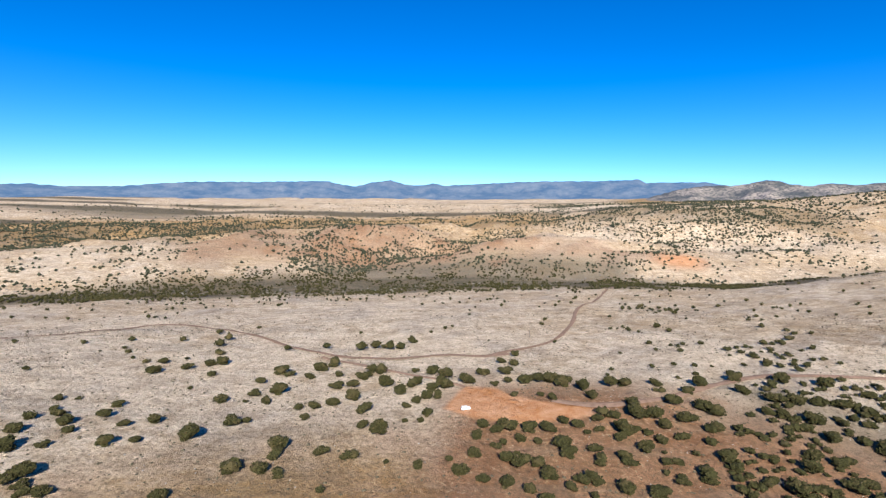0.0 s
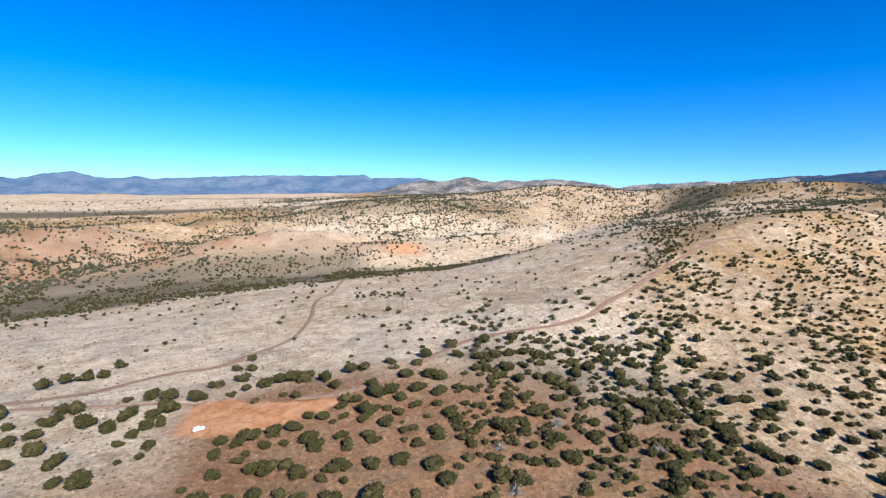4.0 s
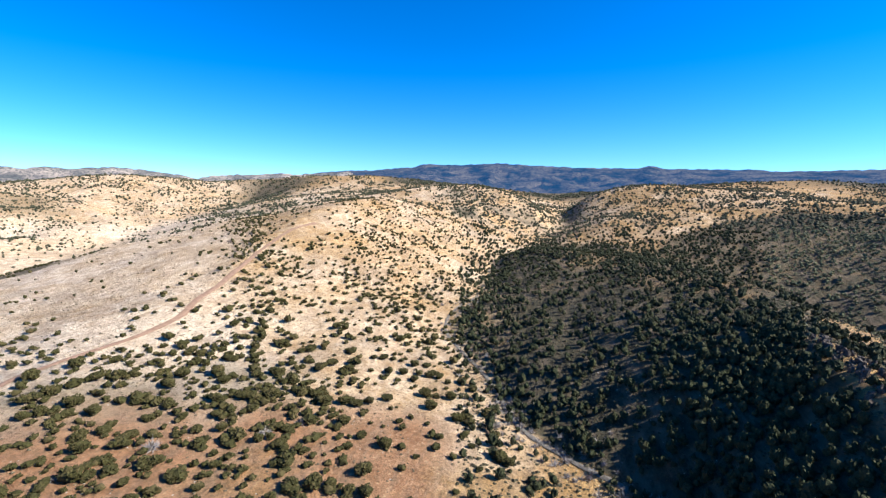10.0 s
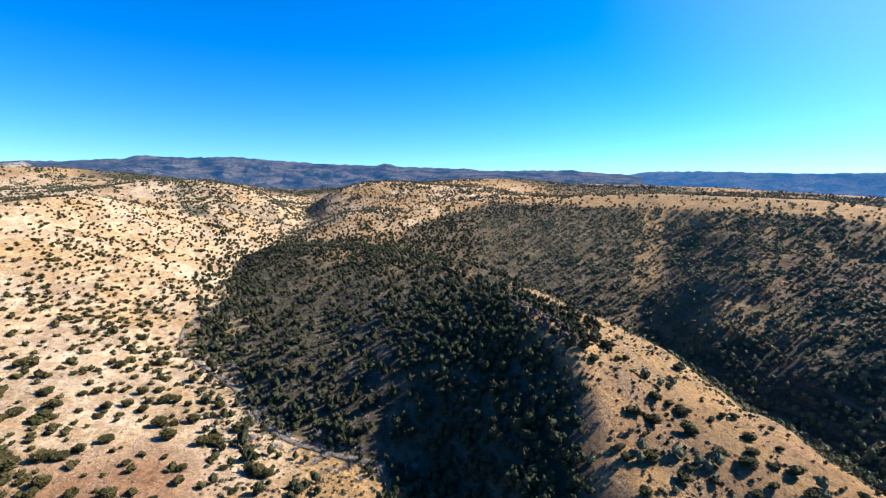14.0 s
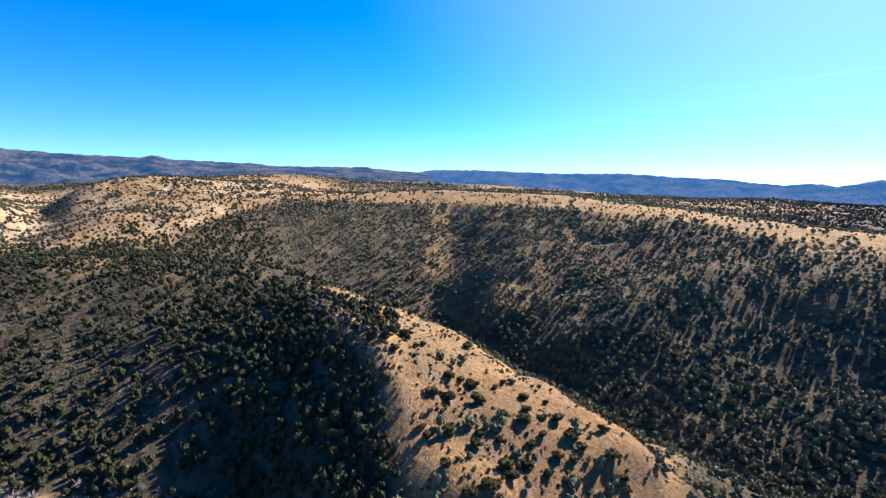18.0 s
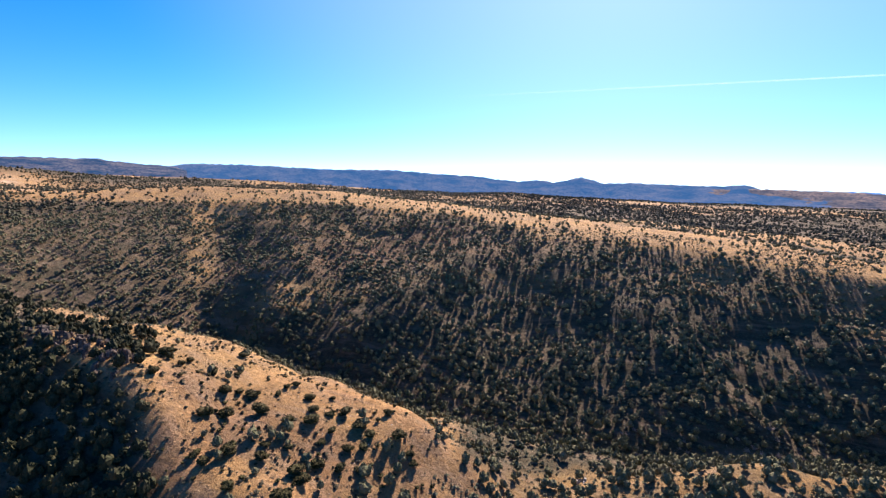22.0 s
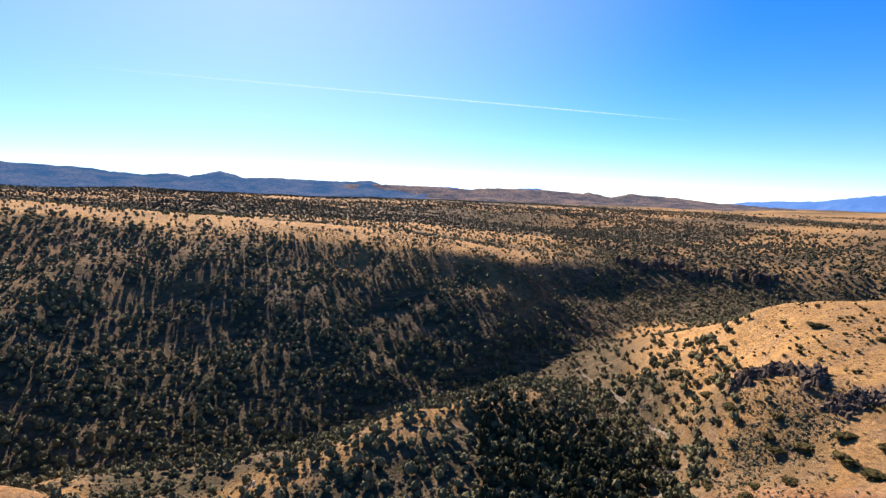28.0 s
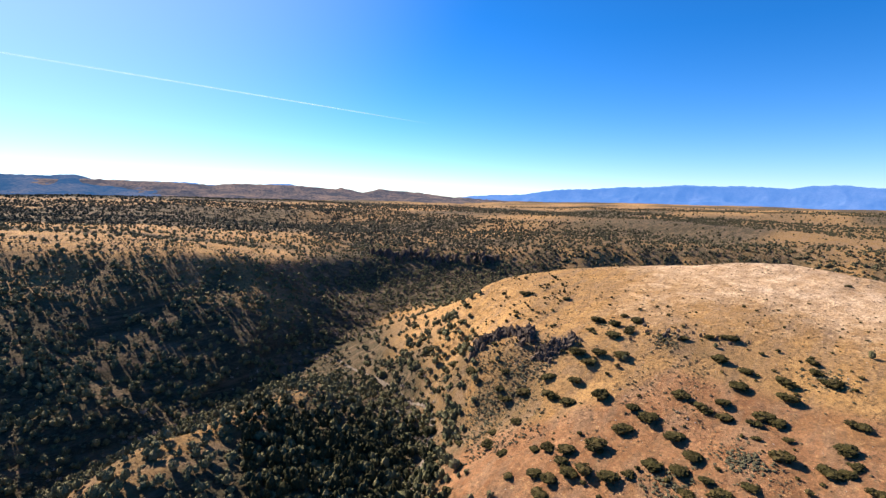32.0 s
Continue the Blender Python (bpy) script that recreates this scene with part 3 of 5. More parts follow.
    "basin_mesa_foot": [(203, 1590, -2), (208, 1550, -2), (213, 1550, 1), (217, 1600, 0)],
    "basin_step_top": [(228, 1500, 10), (236, 1500, 18), (246, 1550, 23), (258, 1600, 27)],
    "basin_step_foot": [(228, 1410, -9), (236, 1410, -4), (246, 1460, 2), (258, 1510, 6)],
}


def lattice(x, y, size, seed):
    """Smooth value noise from -1 to 1."""
    gx, gy = x / size, y / size
    ix, iy = np.floor(gx).astype(np.int64), np.floor(gy).astype(np.int64)
    fx, fy = gx - ix, gy - iy
    fx, fy = fx * fx * fx * (fx * (fx * 6 - 15) + 10), fy * fy * fy * (fy * (fy * 6 - 15) + 10)
    table = np.random.RandomState(seed).uniform(-1, 1, 65536)

    def at(i, j):
        return table[(i * 7919 + j * 104729 + (i * j) * 31) & 65535]

    a, b, c, d = at(ix, iy), at(ix + 1, iy), at(ix, iy + 1), at(ix + 1, iy + 1)
    return (a * (1 - fx) + b * fx) * (1 - fy) + (c * (1 - fx) + d * fx) * fy


def lines_height(x, y):
    """A first guess: every line pulls on the land the more, the nearer it is."""
    top, below = np.zeros_like(x), np.zeros_like(x)
    for name, pts in LINES.items():
        p = np.array([polar(*q) for q in pts])
        best, hz = np.full(x.shape, 1e18), np.zeros_like(x)
        for a, b in zip(p[:-1], p[1:]):
            e = b[:2] - a[:2]
            u = np.clip(((x - a[0]) * e[0] + (y - a[1]) * e[1]) / (e @ e), 0, 1)
            d = (x - a[0] - u * e[0]) ** 2 + (y - a[1] - u * e[1]) ** 2
            near = d < best
            best = np.where(near, d, best)
            hz = np.where(near, a[2] + u * (b[2] - a[2]), hz)
        w = 1.0 / (best + 100.0)
        top += w * hz
        below += w
    return top / below


# a fan of the large forms: even slopes are stretched from line to line, then rounded off
FAN_A, FAN_R = 720, 260
FAN_STEP = math.log(5600 / 20.0) / (FAN_R - 1)


def stretched_fan():
    fr = 20.0 * np.exp(np.arange(FAN_R) * FAN_STEP)
    r, a = np.meshgrid(fr, np.arange(FAN_A) * 2 * math.pi / FAN_A)
    z = lines_height(r * np.sin(a), r * np.cos(a))
    total, count = np.zeros_like(z), np.zeros_like(z)
    for pts in LINES.values():
        p = np.array([polar(*q) for q in pts])
        for u, v in zip(p[:-1], p[1:]):
            t = np.linspace(0, 1, 2 + int(np.linalg.norm(v - u)))[:, None]
            q = u + (v - u) * t
            i = np.round(np.arctan2(q[:, 0], q[:, 1]) * FAN_A / (2 * math.pi)).astype(int) % FAN_A
            j = np.clip(np.round(np.log(np.maximum(np.hypot(q[:, 0], q[:, 1]), 20) / 20.0) / FAN_STEP).astype(int), 0, FAN_R - 1)
            np.add.at(total, (i, j), q[:, 2])
            np.add.at(count, (i, j), 1)
    free = count == 0
    z = np.where(free, z, total / np.maximum(count, 1))
    wa, wr = (FAN_A / (2 * math.pi)) ** 2, 1 / FAN_STEP ** 2
    odd = (np.add.outer(np.arange(FAN_A), np.arange(FAN_R)) % 2).astype(bool)
    for k in range(260):
        for turn in (free & odd, free & ~odd):
            wide = np.pad(z, ((0, 0), (1, 1)), mode="edge")
            mean = (wa * (np.roll(z, 1, 0) + np.roll(z, -1, 0)) + wr * (wide[:, :-2] + wide[:, 2:])) / (2 * (wa + wr))
            z = np.where(turn, z + 1.8 * (mean - z), z)
    for k in range(4):
        z = 0.5 * z + 0.25 * (np.roll(z, 1, 0) + np.roll(z, -1, 0))
        wide = np.pad(z, ((0, 0), (1, 1)), mode="edge")
        z = 0.6 * z + 0.2 * (wide[:, :-2] + wide[:, 2:])
    return np.concatenate([z, z[:1]])


fan_z = stretched_fan()


def big_height(x, y):
    r = np.maximum(np.hypot(x, y), 20.001)
    a = np.mod(np.arctan2(x, y), 2 * math.pi) * FAN_A / (2 * math.pi)
    q = np.log(r / 20.0) / math.log(5600 / 20.0) * (FAN_R - 1)
    i, j = np.minimum(a.astype(int), FAN_A - 1), np.clip(q.astype(int), 0, FAN_R - 2)
    u, v = a - i, np.minimum(q - j, 1)
    return (fan_z[i, j] * (1 - u) + fan_z[i + 1, j] * u) * (1 - v) + (fan_z[i, j + 1] * (1 - u) + fan_z[i + 1, j + 1] * u) * v


def gradient(x, y, e=12.0):
    return (big_height(x + e, y) - big_height(x - e, y)) / (2 * e), (big_height(x, y + e) - big_height(x, y - e)) / (2 * e)


def height(x, y):
    x, y = np.asarray(x, float), np.asarray(y, float)
    z = big_height(x, y)
    gx, gy = gradient(x, y)
    steep = np.clip(np.hypot(gx, gy), 0, 0.6)
    r = np.hypot(x, y)
    gully = np.abs(lattice(x + 0.35 * y, y - 0.2 * x, 70.0, 3)) + 0.5 * np.abs(lattice(x, y, 31.0, 4))
    z = z + (gully - 0.45) * 14.0 * steep
    south = np.clip((-y - 250) / 80, 0, 1) * np.clip((950 + y) / 200, 0, 1) * np.clip((600 - np.abs(x)) / 200, 0, 1)
    ribs = np.abs(lattice(x + 0.15 * y, y, 120.0, 12)) + 0.45 * np.abs(lattice(x - 0.2 * y, y * 0.3, 48.0, 13))
    z = z + south * (ribs - 0.42) * 11.0 * steep
    far = np.clip((r - 700) / 900, 0, 1)
    z = z + far * (lattice(x, y, 420.0, 5) * 5 + lattice(x, y, 190.0, 6) * 4)
    z = z + 1.5 * lattice(x, y, 27.0, 16) * np.clip((390 - r) / 60, 0, 1) * np.clip((x - 60) / 40, 0, 1) * np.clip((-y - 60) / 40, 0, 1)
    north = np.clip((y - 1020) / 120, 0, 1) * np.clip((2300 - r) / 500, 0, 1) * np.clip((1.05 * y - np.abs(x)) / 150, 0, 1)
    z = z + north * (0.34 - np.abs(lattice(x, y, 210.0, 14)) - 0.3 * np.abs(lattice(x, y, 80.0, 15))) * 30.0
    z = z + lattice(x, y, 85.0, 7) * 1.6 + lattice(x, y, 33.0, 8) * 0.7 + lattice(x, y, 12.0, 9) * 0.3
    return z


def inside(az, r, a0, a1, r0, r1, soft_a=4.0, soft_r=0.12):
    """1 within a sector of the plan, fading over its borders."""
    d = (az - (a0 + a1) / 2 + 180) % 360 - 180
    s = np.clip(((a1 - a0) / 2 - np.abs(d)) / soft_a + 0.5, 0, 1)
    l = np.log(np.maximum(r, 1))
    return s * np.clip((l - math.log(r0)) / soft_r + 0.5, 0, 1) * np.clip((math.log(r1) - l) / soft_r + 0.5, 0, 1)


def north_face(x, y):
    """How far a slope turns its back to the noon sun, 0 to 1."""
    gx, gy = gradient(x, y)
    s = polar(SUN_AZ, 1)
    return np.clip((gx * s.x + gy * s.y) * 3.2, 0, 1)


def within_area(ring, x, y, soft=4.0):
    """1 inside a ring of heading and metres, fading over its border."""
    p = np.array([polar(a, r)[:2] for a, r in ring])
    odd, best = np.zeros(x.shape, bool), np.full(x.shape, 1e18)
    for a, b in zip(p, np.roll(p, -1, 0)):
        e = b - a
        u = np.clip(((x - a[0]) * e[0] + (y - a[1]) * e[1]) / (e @ e), 0, 1)
        best = np.minimum(best, (x - a[0] - u * e[0]) ** 2 + (y - a[1] - u * e[1]) ** 2)
        with np.errstate(divide="ignore", invalid="ignore"):
            odd ^= ((a[1] > y) != (b[1] > y)) & (x < e[0] * (y - a[1]) / e[1] + a[0])
    return np.clip(0.5 + np.where(odd, 1, -1) * np.sqrt(best) / soft, 0, 1)


def along(name, i0, i1, x, y, wide):
    """1 on a stretch of one of the lines, fading to 0 at its width."""
    best = np.full(x.shape, 1e18)
    p = np.array([polar(*q)[:2] for q in LINES[name][i0:i1 + 1]])
    for a, b in zip(p[:-1], p[1:]):
        e = b - a
        u = np.clip(((x - a[0]) * e[0] + (y - a[1]) * e[1]) / (e @ e), 0, 1)
        best = np.minimum(best, (x - a[0] - u * e[0]) ** 2 + (y - a[1] - u * e[1]) ** 2)
    return np.clip(1.6 * (1 - np.sqrt(best) / wide), 0, 1)


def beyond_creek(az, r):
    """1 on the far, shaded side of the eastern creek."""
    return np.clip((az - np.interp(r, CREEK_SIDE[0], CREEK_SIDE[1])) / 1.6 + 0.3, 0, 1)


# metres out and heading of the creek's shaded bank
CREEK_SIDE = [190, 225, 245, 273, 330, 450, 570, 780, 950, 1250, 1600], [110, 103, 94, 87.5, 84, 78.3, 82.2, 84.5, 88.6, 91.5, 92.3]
# where the sunlit eastern hills end against the wooded canyon side: heading and metres out
NOSE_EDGE = [55, 92, 93.5, 98, 101.7, 103.2, 108, 113, 118, 130], [880, 900, 890, 840, 810, 920, 1070, 1150, 1260, 1300]
# the bare red foot of the grass dome
RED_TOE = [(246.5, 237), (253.5, 268), (259, 259), (267, 261), (280, 266), (280, 120), (227, 150), (227.5, 235), (237, 227)]


def soil_map(x, y):
    r = np.hypot(x, y)
    az = np.degrees(np.arctan2(x, y))
    n = lattice(x, y, 60.0, 21) * 0.5 + lattice(x, y, 22.0, 22) * 0.35
    red = inside(az, r, -50, 80, 40, 225, 4, 0.25) * 0.33
    red = np.maximum(red, inside(az, r, 0, 48, 100, 265, 10, 0.25) * 0.9)
    red = np.maximum(red, inside(az, r, 40, 78, 100, 262, 8, 0.2) * 0.7)
    red = np.maximum(red, inside(az, r, -30, 12, 1050, 1450) * 0.6)
    red = np.maximum(red, inside(az, r, 10, 30, 1050, 1250) * 0.4)
    red = np.maximum(red, inside(az, r, 232, 300, 100, 245, 6, 0.25) * 0.8)
    red = np.maximum(red, inside(az, r, 125, 215, 560, 760) * 0.25)
    red = np.maximum(red, inside(az, r, 125, 165, 120, 270) * 0.3)
    red = np.maximum(red * (1 - inside(az, r, 232, 280, 205, 420, 3)), within_area(RED_TOE, x, y, 16.0))
    red = np.clip(red + n * 0.45 * (red > 0.02), 0, 1)
    stony = np.clip(0.14 + n * 0.28 + inside(az, r, -60, 92, 200, 1500, 12, 0.3) * 0.54 + inside(az, r, 18, 60, 250, 420, 8) * 0.3 + inside(az, r, -60, 12, 170, 600, 8) * 0.18, 0, 1)
    stony = np.clip(stony - inside(az, r, 40, 75, 480, 1000) * 0.05 + inside(az, r, 12, 60, 1400, 2700, 6) * 0.34 + inside(az, r, 62, 114, 930, 1900, 6) * 0.2 + inside(az, r, 226, 300, 150, 560) * 0.28 + inside(az, r, 246, 300, 335, 700, 10, 0.25) * 0.55
                    + inside(az, r, -60, 20, 2300, 5000) * 0.5 - inside(az, r, 104, 290, 120, 5000, 8) * 0.5 - inside(az, r, 54, 98, 180, 1000, 6) * 0.26, 0, 1)
    # slopes turned from the sun take the dark brush tone, shade included
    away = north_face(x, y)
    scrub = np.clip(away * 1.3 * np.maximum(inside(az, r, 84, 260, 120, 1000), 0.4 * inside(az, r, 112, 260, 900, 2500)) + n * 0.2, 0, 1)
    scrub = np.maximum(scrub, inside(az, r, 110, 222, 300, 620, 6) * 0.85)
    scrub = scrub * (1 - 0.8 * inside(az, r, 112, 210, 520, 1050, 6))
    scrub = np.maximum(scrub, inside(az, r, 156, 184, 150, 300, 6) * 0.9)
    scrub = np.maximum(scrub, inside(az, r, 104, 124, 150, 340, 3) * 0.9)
    # the creek's far bank is toned down for its shade, with brush on it
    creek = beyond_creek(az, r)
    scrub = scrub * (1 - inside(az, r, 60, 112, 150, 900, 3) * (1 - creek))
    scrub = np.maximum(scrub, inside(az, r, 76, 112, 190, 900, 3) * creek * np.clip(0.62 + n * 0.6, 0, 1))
    scrub = scrub * (1 - 0.8 * inside(az, r, 128, 160, 150, 330, 4))
    scrub = np.maximum(scrub, inside(az, r, 126, 160, 150, 300, 4) * np.clip(0.35 + n * 0.5, 0, 1))
    scrub = np.maximum(scrub, inside(az, r, 30, 64, 120, 330, 8, 0.2) * np.clip(0.34 + n * 0.6, 0, 1))
    # banks and canyon walls in shade, darkened through the same brush tone
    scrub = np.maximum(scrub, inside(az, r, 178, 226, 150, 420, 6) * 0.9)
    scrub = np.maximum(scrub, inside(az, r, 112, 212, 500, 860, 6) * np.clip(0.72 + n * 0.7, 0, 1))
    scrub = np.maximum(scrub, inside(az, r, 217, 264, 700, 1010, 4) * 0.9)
    scrub = scrub * (1 - 0.8 * np.maximum(along("spur", 4, 9, x, y, 26.0), along("spur_brow", 1, 7, x, y, 14.0)))
    scrub = scrub * (1 - 0.5 * along("spur", 12, 17, x, y, 26.0))
    scrub = np.maximum(scrub, inside(az, r, 230, 240, 215, 300, 3, 0.2) * 0.55)
    scrub = np.maximum(scrub, np.maximum(inside(az, r, -50, 40, 790, 980) * 0.75, inside(az, r, -16, 22, 900, 1100) * 0.6))
    scrub = np.maximum(scrub, inside(az, r, -50, 40, 1600, 2000) * 0.45 * (lattice(x, y, 300.0, 24) > -0.2))
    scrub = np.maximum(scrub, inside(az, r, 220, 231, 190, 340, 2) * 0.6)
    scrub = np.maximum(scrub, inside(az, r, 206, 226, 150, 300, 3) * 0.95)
    scrub = np.maximum(scrub, inside(az, r, 55, 140, 1600, 5000) * np.clip(0.5 + lattice(x, y, 260.0, 25) * 0.7, 0, 1))
    scrub = np.maximum(scrub, inside(az, r, 62, 116, 1020, 1700) * np.clip(0.12 + n, 0, 1))
    scrub = np.maximum(scrub, inside(az, r, 211, 275, 900, 1270, 3) * np.clip(0.6 + n * 0.6, 0, 1))
    scrub = np.maximum(scrub, inside(az, r, 140, 285, 1050, 5000, 8) * np.clip(0.62 + lattice(x, y * 3, 500.0, 23) * 0.6, 0, 1))
    scrub = np.maximum(scrub, inside(az, r, -60, 30, 2150, 4300, 4, 0.1) * np.clip(lattice(x * 0.16 + 900, y, 170.0, 26) * 1.6 - 0.15, 0, 0.75))
    edge = np.interp(az % 360, NOSE_EDGE[0], NOSE_EDGE[1])
    sunny = inside(az, r, 55, 118, 880, 1900, 4) * np.clip((r - edge) / 30 + 0.5, 0, 1)
    scrub = scrub * (1 - 0.9 * sunny)
    scrub = np.maximum(scrub, inside(az, r, 78, 96, 900, 1500, 3) * np.clip(0.30 + n * 0.9, 0, 0.8))
    stony = stony * (1 - sunny) + sunny * np.clip(0.48 - inside(az, r, 96, 125, 600, 2000, 8) * 0.2 + n * 0.5, 0, 1)
    # the shady canyon side gets its darkness from the ground colour
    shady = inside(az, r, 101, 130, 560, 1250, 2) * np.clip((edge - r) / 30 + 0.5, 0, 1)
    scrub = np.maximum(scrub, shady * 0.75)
    rim = np.interp(az % 360, [p[0] for p in LINES["mesa_rim"]], [p[1] for p in LINES["mesa_rim"]])
    brow = np.interp(az % 360, [p[0] for p in LINES["mesa_top"]], [p[1] for p in LINES["mesa_top"]])
    gold = inside(az, r, 114, 210, 440, 1500, 3) * np.clip((r - rim) / 20 + 0.8, 0, 1) * np.clip((brow + 100 - r) / 50, 0, 1)
    scrub, stony, red = scrub * (1 - 0.95 * gold), stony * (1 - gold), red * (1 - 0.6 * gold)
    return red, stony, scrub, np.maximum(within_area(CLEARING, x, y), inside(az, r, 23.5, 28.5, 1070, 1180, 3, 0.06) * np.clip(0.72 + n * 0.8, 0, 1))


def part(name, bm, mat, parent, label=""):
    me = bpy.data.meshes.new(name)
    bm.to_mesh(me)
    bm.free()
    if mat:
        me.materials.append(mat)
    ob = new(name, me)
    ob.parent = parent
    if label:
        tagged(ob, label)
    return ob


def sheet(name, verts, faces, mat, smooth=True):
    """A mesh object from arrays of corners and of triangles or quads."""
    me = bpy.data.meshes.new(name)
    verts, faces = np.asarray(verts, np.float32), np.asarray(faces, np.int32)
    n, k = faces.shape
    me.vertices.add(len(verts))
    me.vertices.foreach_set("co", verts.ravel())
    me.loops.add(n * k)
    me.loops.foreach_set("vertex_index", faces.ravel())
    me.polygons.add(n)
    me.polygons.foreach_set("loop_start", np.arange(0, n * k, k, dtype=np.int32))
    me.polygons.foreach_set("use_smooth", np.full(n, smooth))
    me.update(calc_edges=True)
    me.materials.append(mat)
    return new(name, me)


def build_ground():
    na, nr = 920, 236
    rr = np.concatenate([[0.001], 12.0 * (4950 / 12.0) ** np.linspace(0.0, 1.0, 40)[:14], ])
    rr = np.concatenate([rr, rr[-1] * (4950 / rr[-1]) ** (np.arange(1, nr + 1) / nr)])
    a = np.arange(na) * 2 * math.pi / na
    r, a = np.meshgrid(rr, a, indexing="ij")
    x, y = r * np.sin(a) + 0.31, r * np.cos(a) + 0.17
    z = height(x, y)
    rows = len(rr)
    i = np.arange(rows - 1)[:, None] * na
    j = np.arange(na)[None, :]
    j2 = (j + 1) % na
    f = np.stack([i + j, i + na + j, i + na + j2, i + j2], -1).reshape(-1, 4)
    ob = sheet("ground", np.stack([x, y, z], -1).reshape(-1, 3), f[:, ::-1], SOIL)
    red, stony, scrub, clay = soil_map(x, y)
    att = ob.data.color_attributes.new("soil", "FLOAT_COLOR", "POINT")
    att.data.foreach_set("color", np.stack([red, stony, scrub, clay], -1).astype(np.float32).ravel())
    tagged(ob, "dry grassland hills with red soil and stony slopes", "ground", kind="structure")
    return ob


build_ground()

# ---- far ranges that close the horizon: heading and height of the skyline in degrees ----


def build_range(label, near, deep, profile, mat, rough, seed, flat=0.5):
    """A range from its foot at near metres to its crest, with a broken skyline, buttresses and gullies."""
    az = np.arange(profile[0][0], profile[-1][0], 0.18)
    el = np.interp(az, [p[0] for p in profile], [p[1] for p in profile])
    k = 24
    u = np.linspace(0, 1, k)
    A, U = np.meshgrid(az, u, indexing="ij")
    crest = near + deep
    rr = near + deep * U
    xx, yy = rr * np.sin(np.radians(A)), rr * np.cos(np.radians(A))
    top = EYE + crest * np.tan(np.radians(el))[:, None]
    foot = height(xx[:, :1], yy[:, :1]) - 6
    but = np.abs(lattice(xx, yy, 260.0, seed)) * 0.5 + np.abs(lattice(xx, yy, 110.0, seed + 1)) * 0.3 + np.abs(lattice(xx, yy, 50.0, seed + 2)) * 0.15
    rise = U ** (1.0 / (1.0 - 0.55 * flat)) if flat < 0 else U ** (1 + flat)
    rise = np.clip(rise - but * rough * U * (1 - U) * 2.2, 0, 1)
    zz = foot + (top - foot) * rise
    zz[:, -1] += lattice(az * 8, az * 0, 3.0, seed + 3) * 4.0
    n = len(az)
    back = np.stack([xx[:, -1] * 1.03, yy[:, -1] * 1.03, foot[:, 0] - 40], -1)
    v = np.concatenate([np.stack([xx, yy, zz], -1), back[:, None, :]], 1)
    k += 1
    i = np.arange(n - 1)[:, None] * k
    j = np.arange(k - 1)[None, :]
    f = np.stack([i + j, i + j + 1, i + k + j + 1, i + k + j], -1).reshape(-1, 4)
    ob = sheet("mountain_range", v.reshape(-1, 3), f, mat)
    return tagged(ob, label, "mountains", "ranges on the horizon", "structure")


# the third colour of each glows as haze, with bluish slopes to match
NORTH_FAR = distance_material("mauve_haze_slopes", (0.06, 0.066, 0.075), (0.14, 0.13, 0.12), (0.05, 0.22, 0.52), 0.27, 0.3)
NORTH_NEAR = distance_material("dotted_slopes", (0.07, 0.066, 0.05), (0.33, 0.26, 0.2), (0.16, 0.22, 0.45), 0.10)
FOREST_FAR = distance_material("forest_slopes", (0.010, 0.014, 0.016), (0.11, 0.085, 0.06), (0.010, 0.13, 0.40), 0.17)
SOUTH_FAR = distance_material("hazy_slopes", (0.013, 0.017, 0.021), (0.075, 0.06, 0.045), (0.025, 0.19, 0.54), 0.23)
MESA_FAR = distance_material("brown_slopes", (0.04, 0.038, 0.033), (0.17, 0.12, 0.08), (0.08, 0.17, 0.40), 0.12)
BLUE_FAR = distance_material("blue_haze_slopes", (0.03, 0.05, 0.08), (0.06, 0.08, 0.11), (0.05, 0.22, 0.68), 0.5, 0.25)
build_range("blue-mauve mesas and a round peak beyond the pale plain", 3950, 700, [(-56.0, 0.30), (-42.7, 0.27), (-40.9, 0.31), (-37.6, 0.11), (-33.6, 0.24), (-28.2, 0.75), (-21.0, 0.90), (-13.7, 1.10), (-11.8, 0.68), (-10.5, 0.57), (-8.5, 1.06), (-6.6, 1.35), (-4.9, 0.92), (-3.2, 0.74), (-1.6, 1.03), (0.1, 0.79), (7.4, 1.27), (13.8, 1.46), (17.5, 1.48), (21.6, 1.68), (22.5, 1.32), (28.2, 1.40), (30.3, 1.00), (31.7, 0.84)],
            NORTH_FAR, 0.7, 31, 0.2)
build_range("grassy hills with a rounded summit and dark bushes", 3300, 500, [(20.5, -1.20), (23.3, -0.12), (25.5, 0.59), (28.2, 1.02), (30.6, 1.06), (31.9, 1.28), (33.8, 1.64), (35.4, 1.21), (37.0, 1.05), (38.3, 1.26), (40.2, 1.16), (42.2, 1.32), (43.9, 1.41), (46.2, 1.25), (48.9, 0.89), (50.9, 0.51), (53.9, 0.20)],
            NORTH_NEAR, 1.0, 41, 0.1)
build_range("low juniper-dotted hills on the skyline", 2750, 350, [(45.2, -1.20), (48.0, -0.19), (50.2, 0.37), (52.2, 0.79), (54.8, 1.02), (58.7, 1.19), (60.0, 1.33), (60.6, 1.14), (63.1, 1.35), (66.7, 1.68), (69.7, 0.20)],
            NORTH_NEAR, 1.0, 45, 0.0)
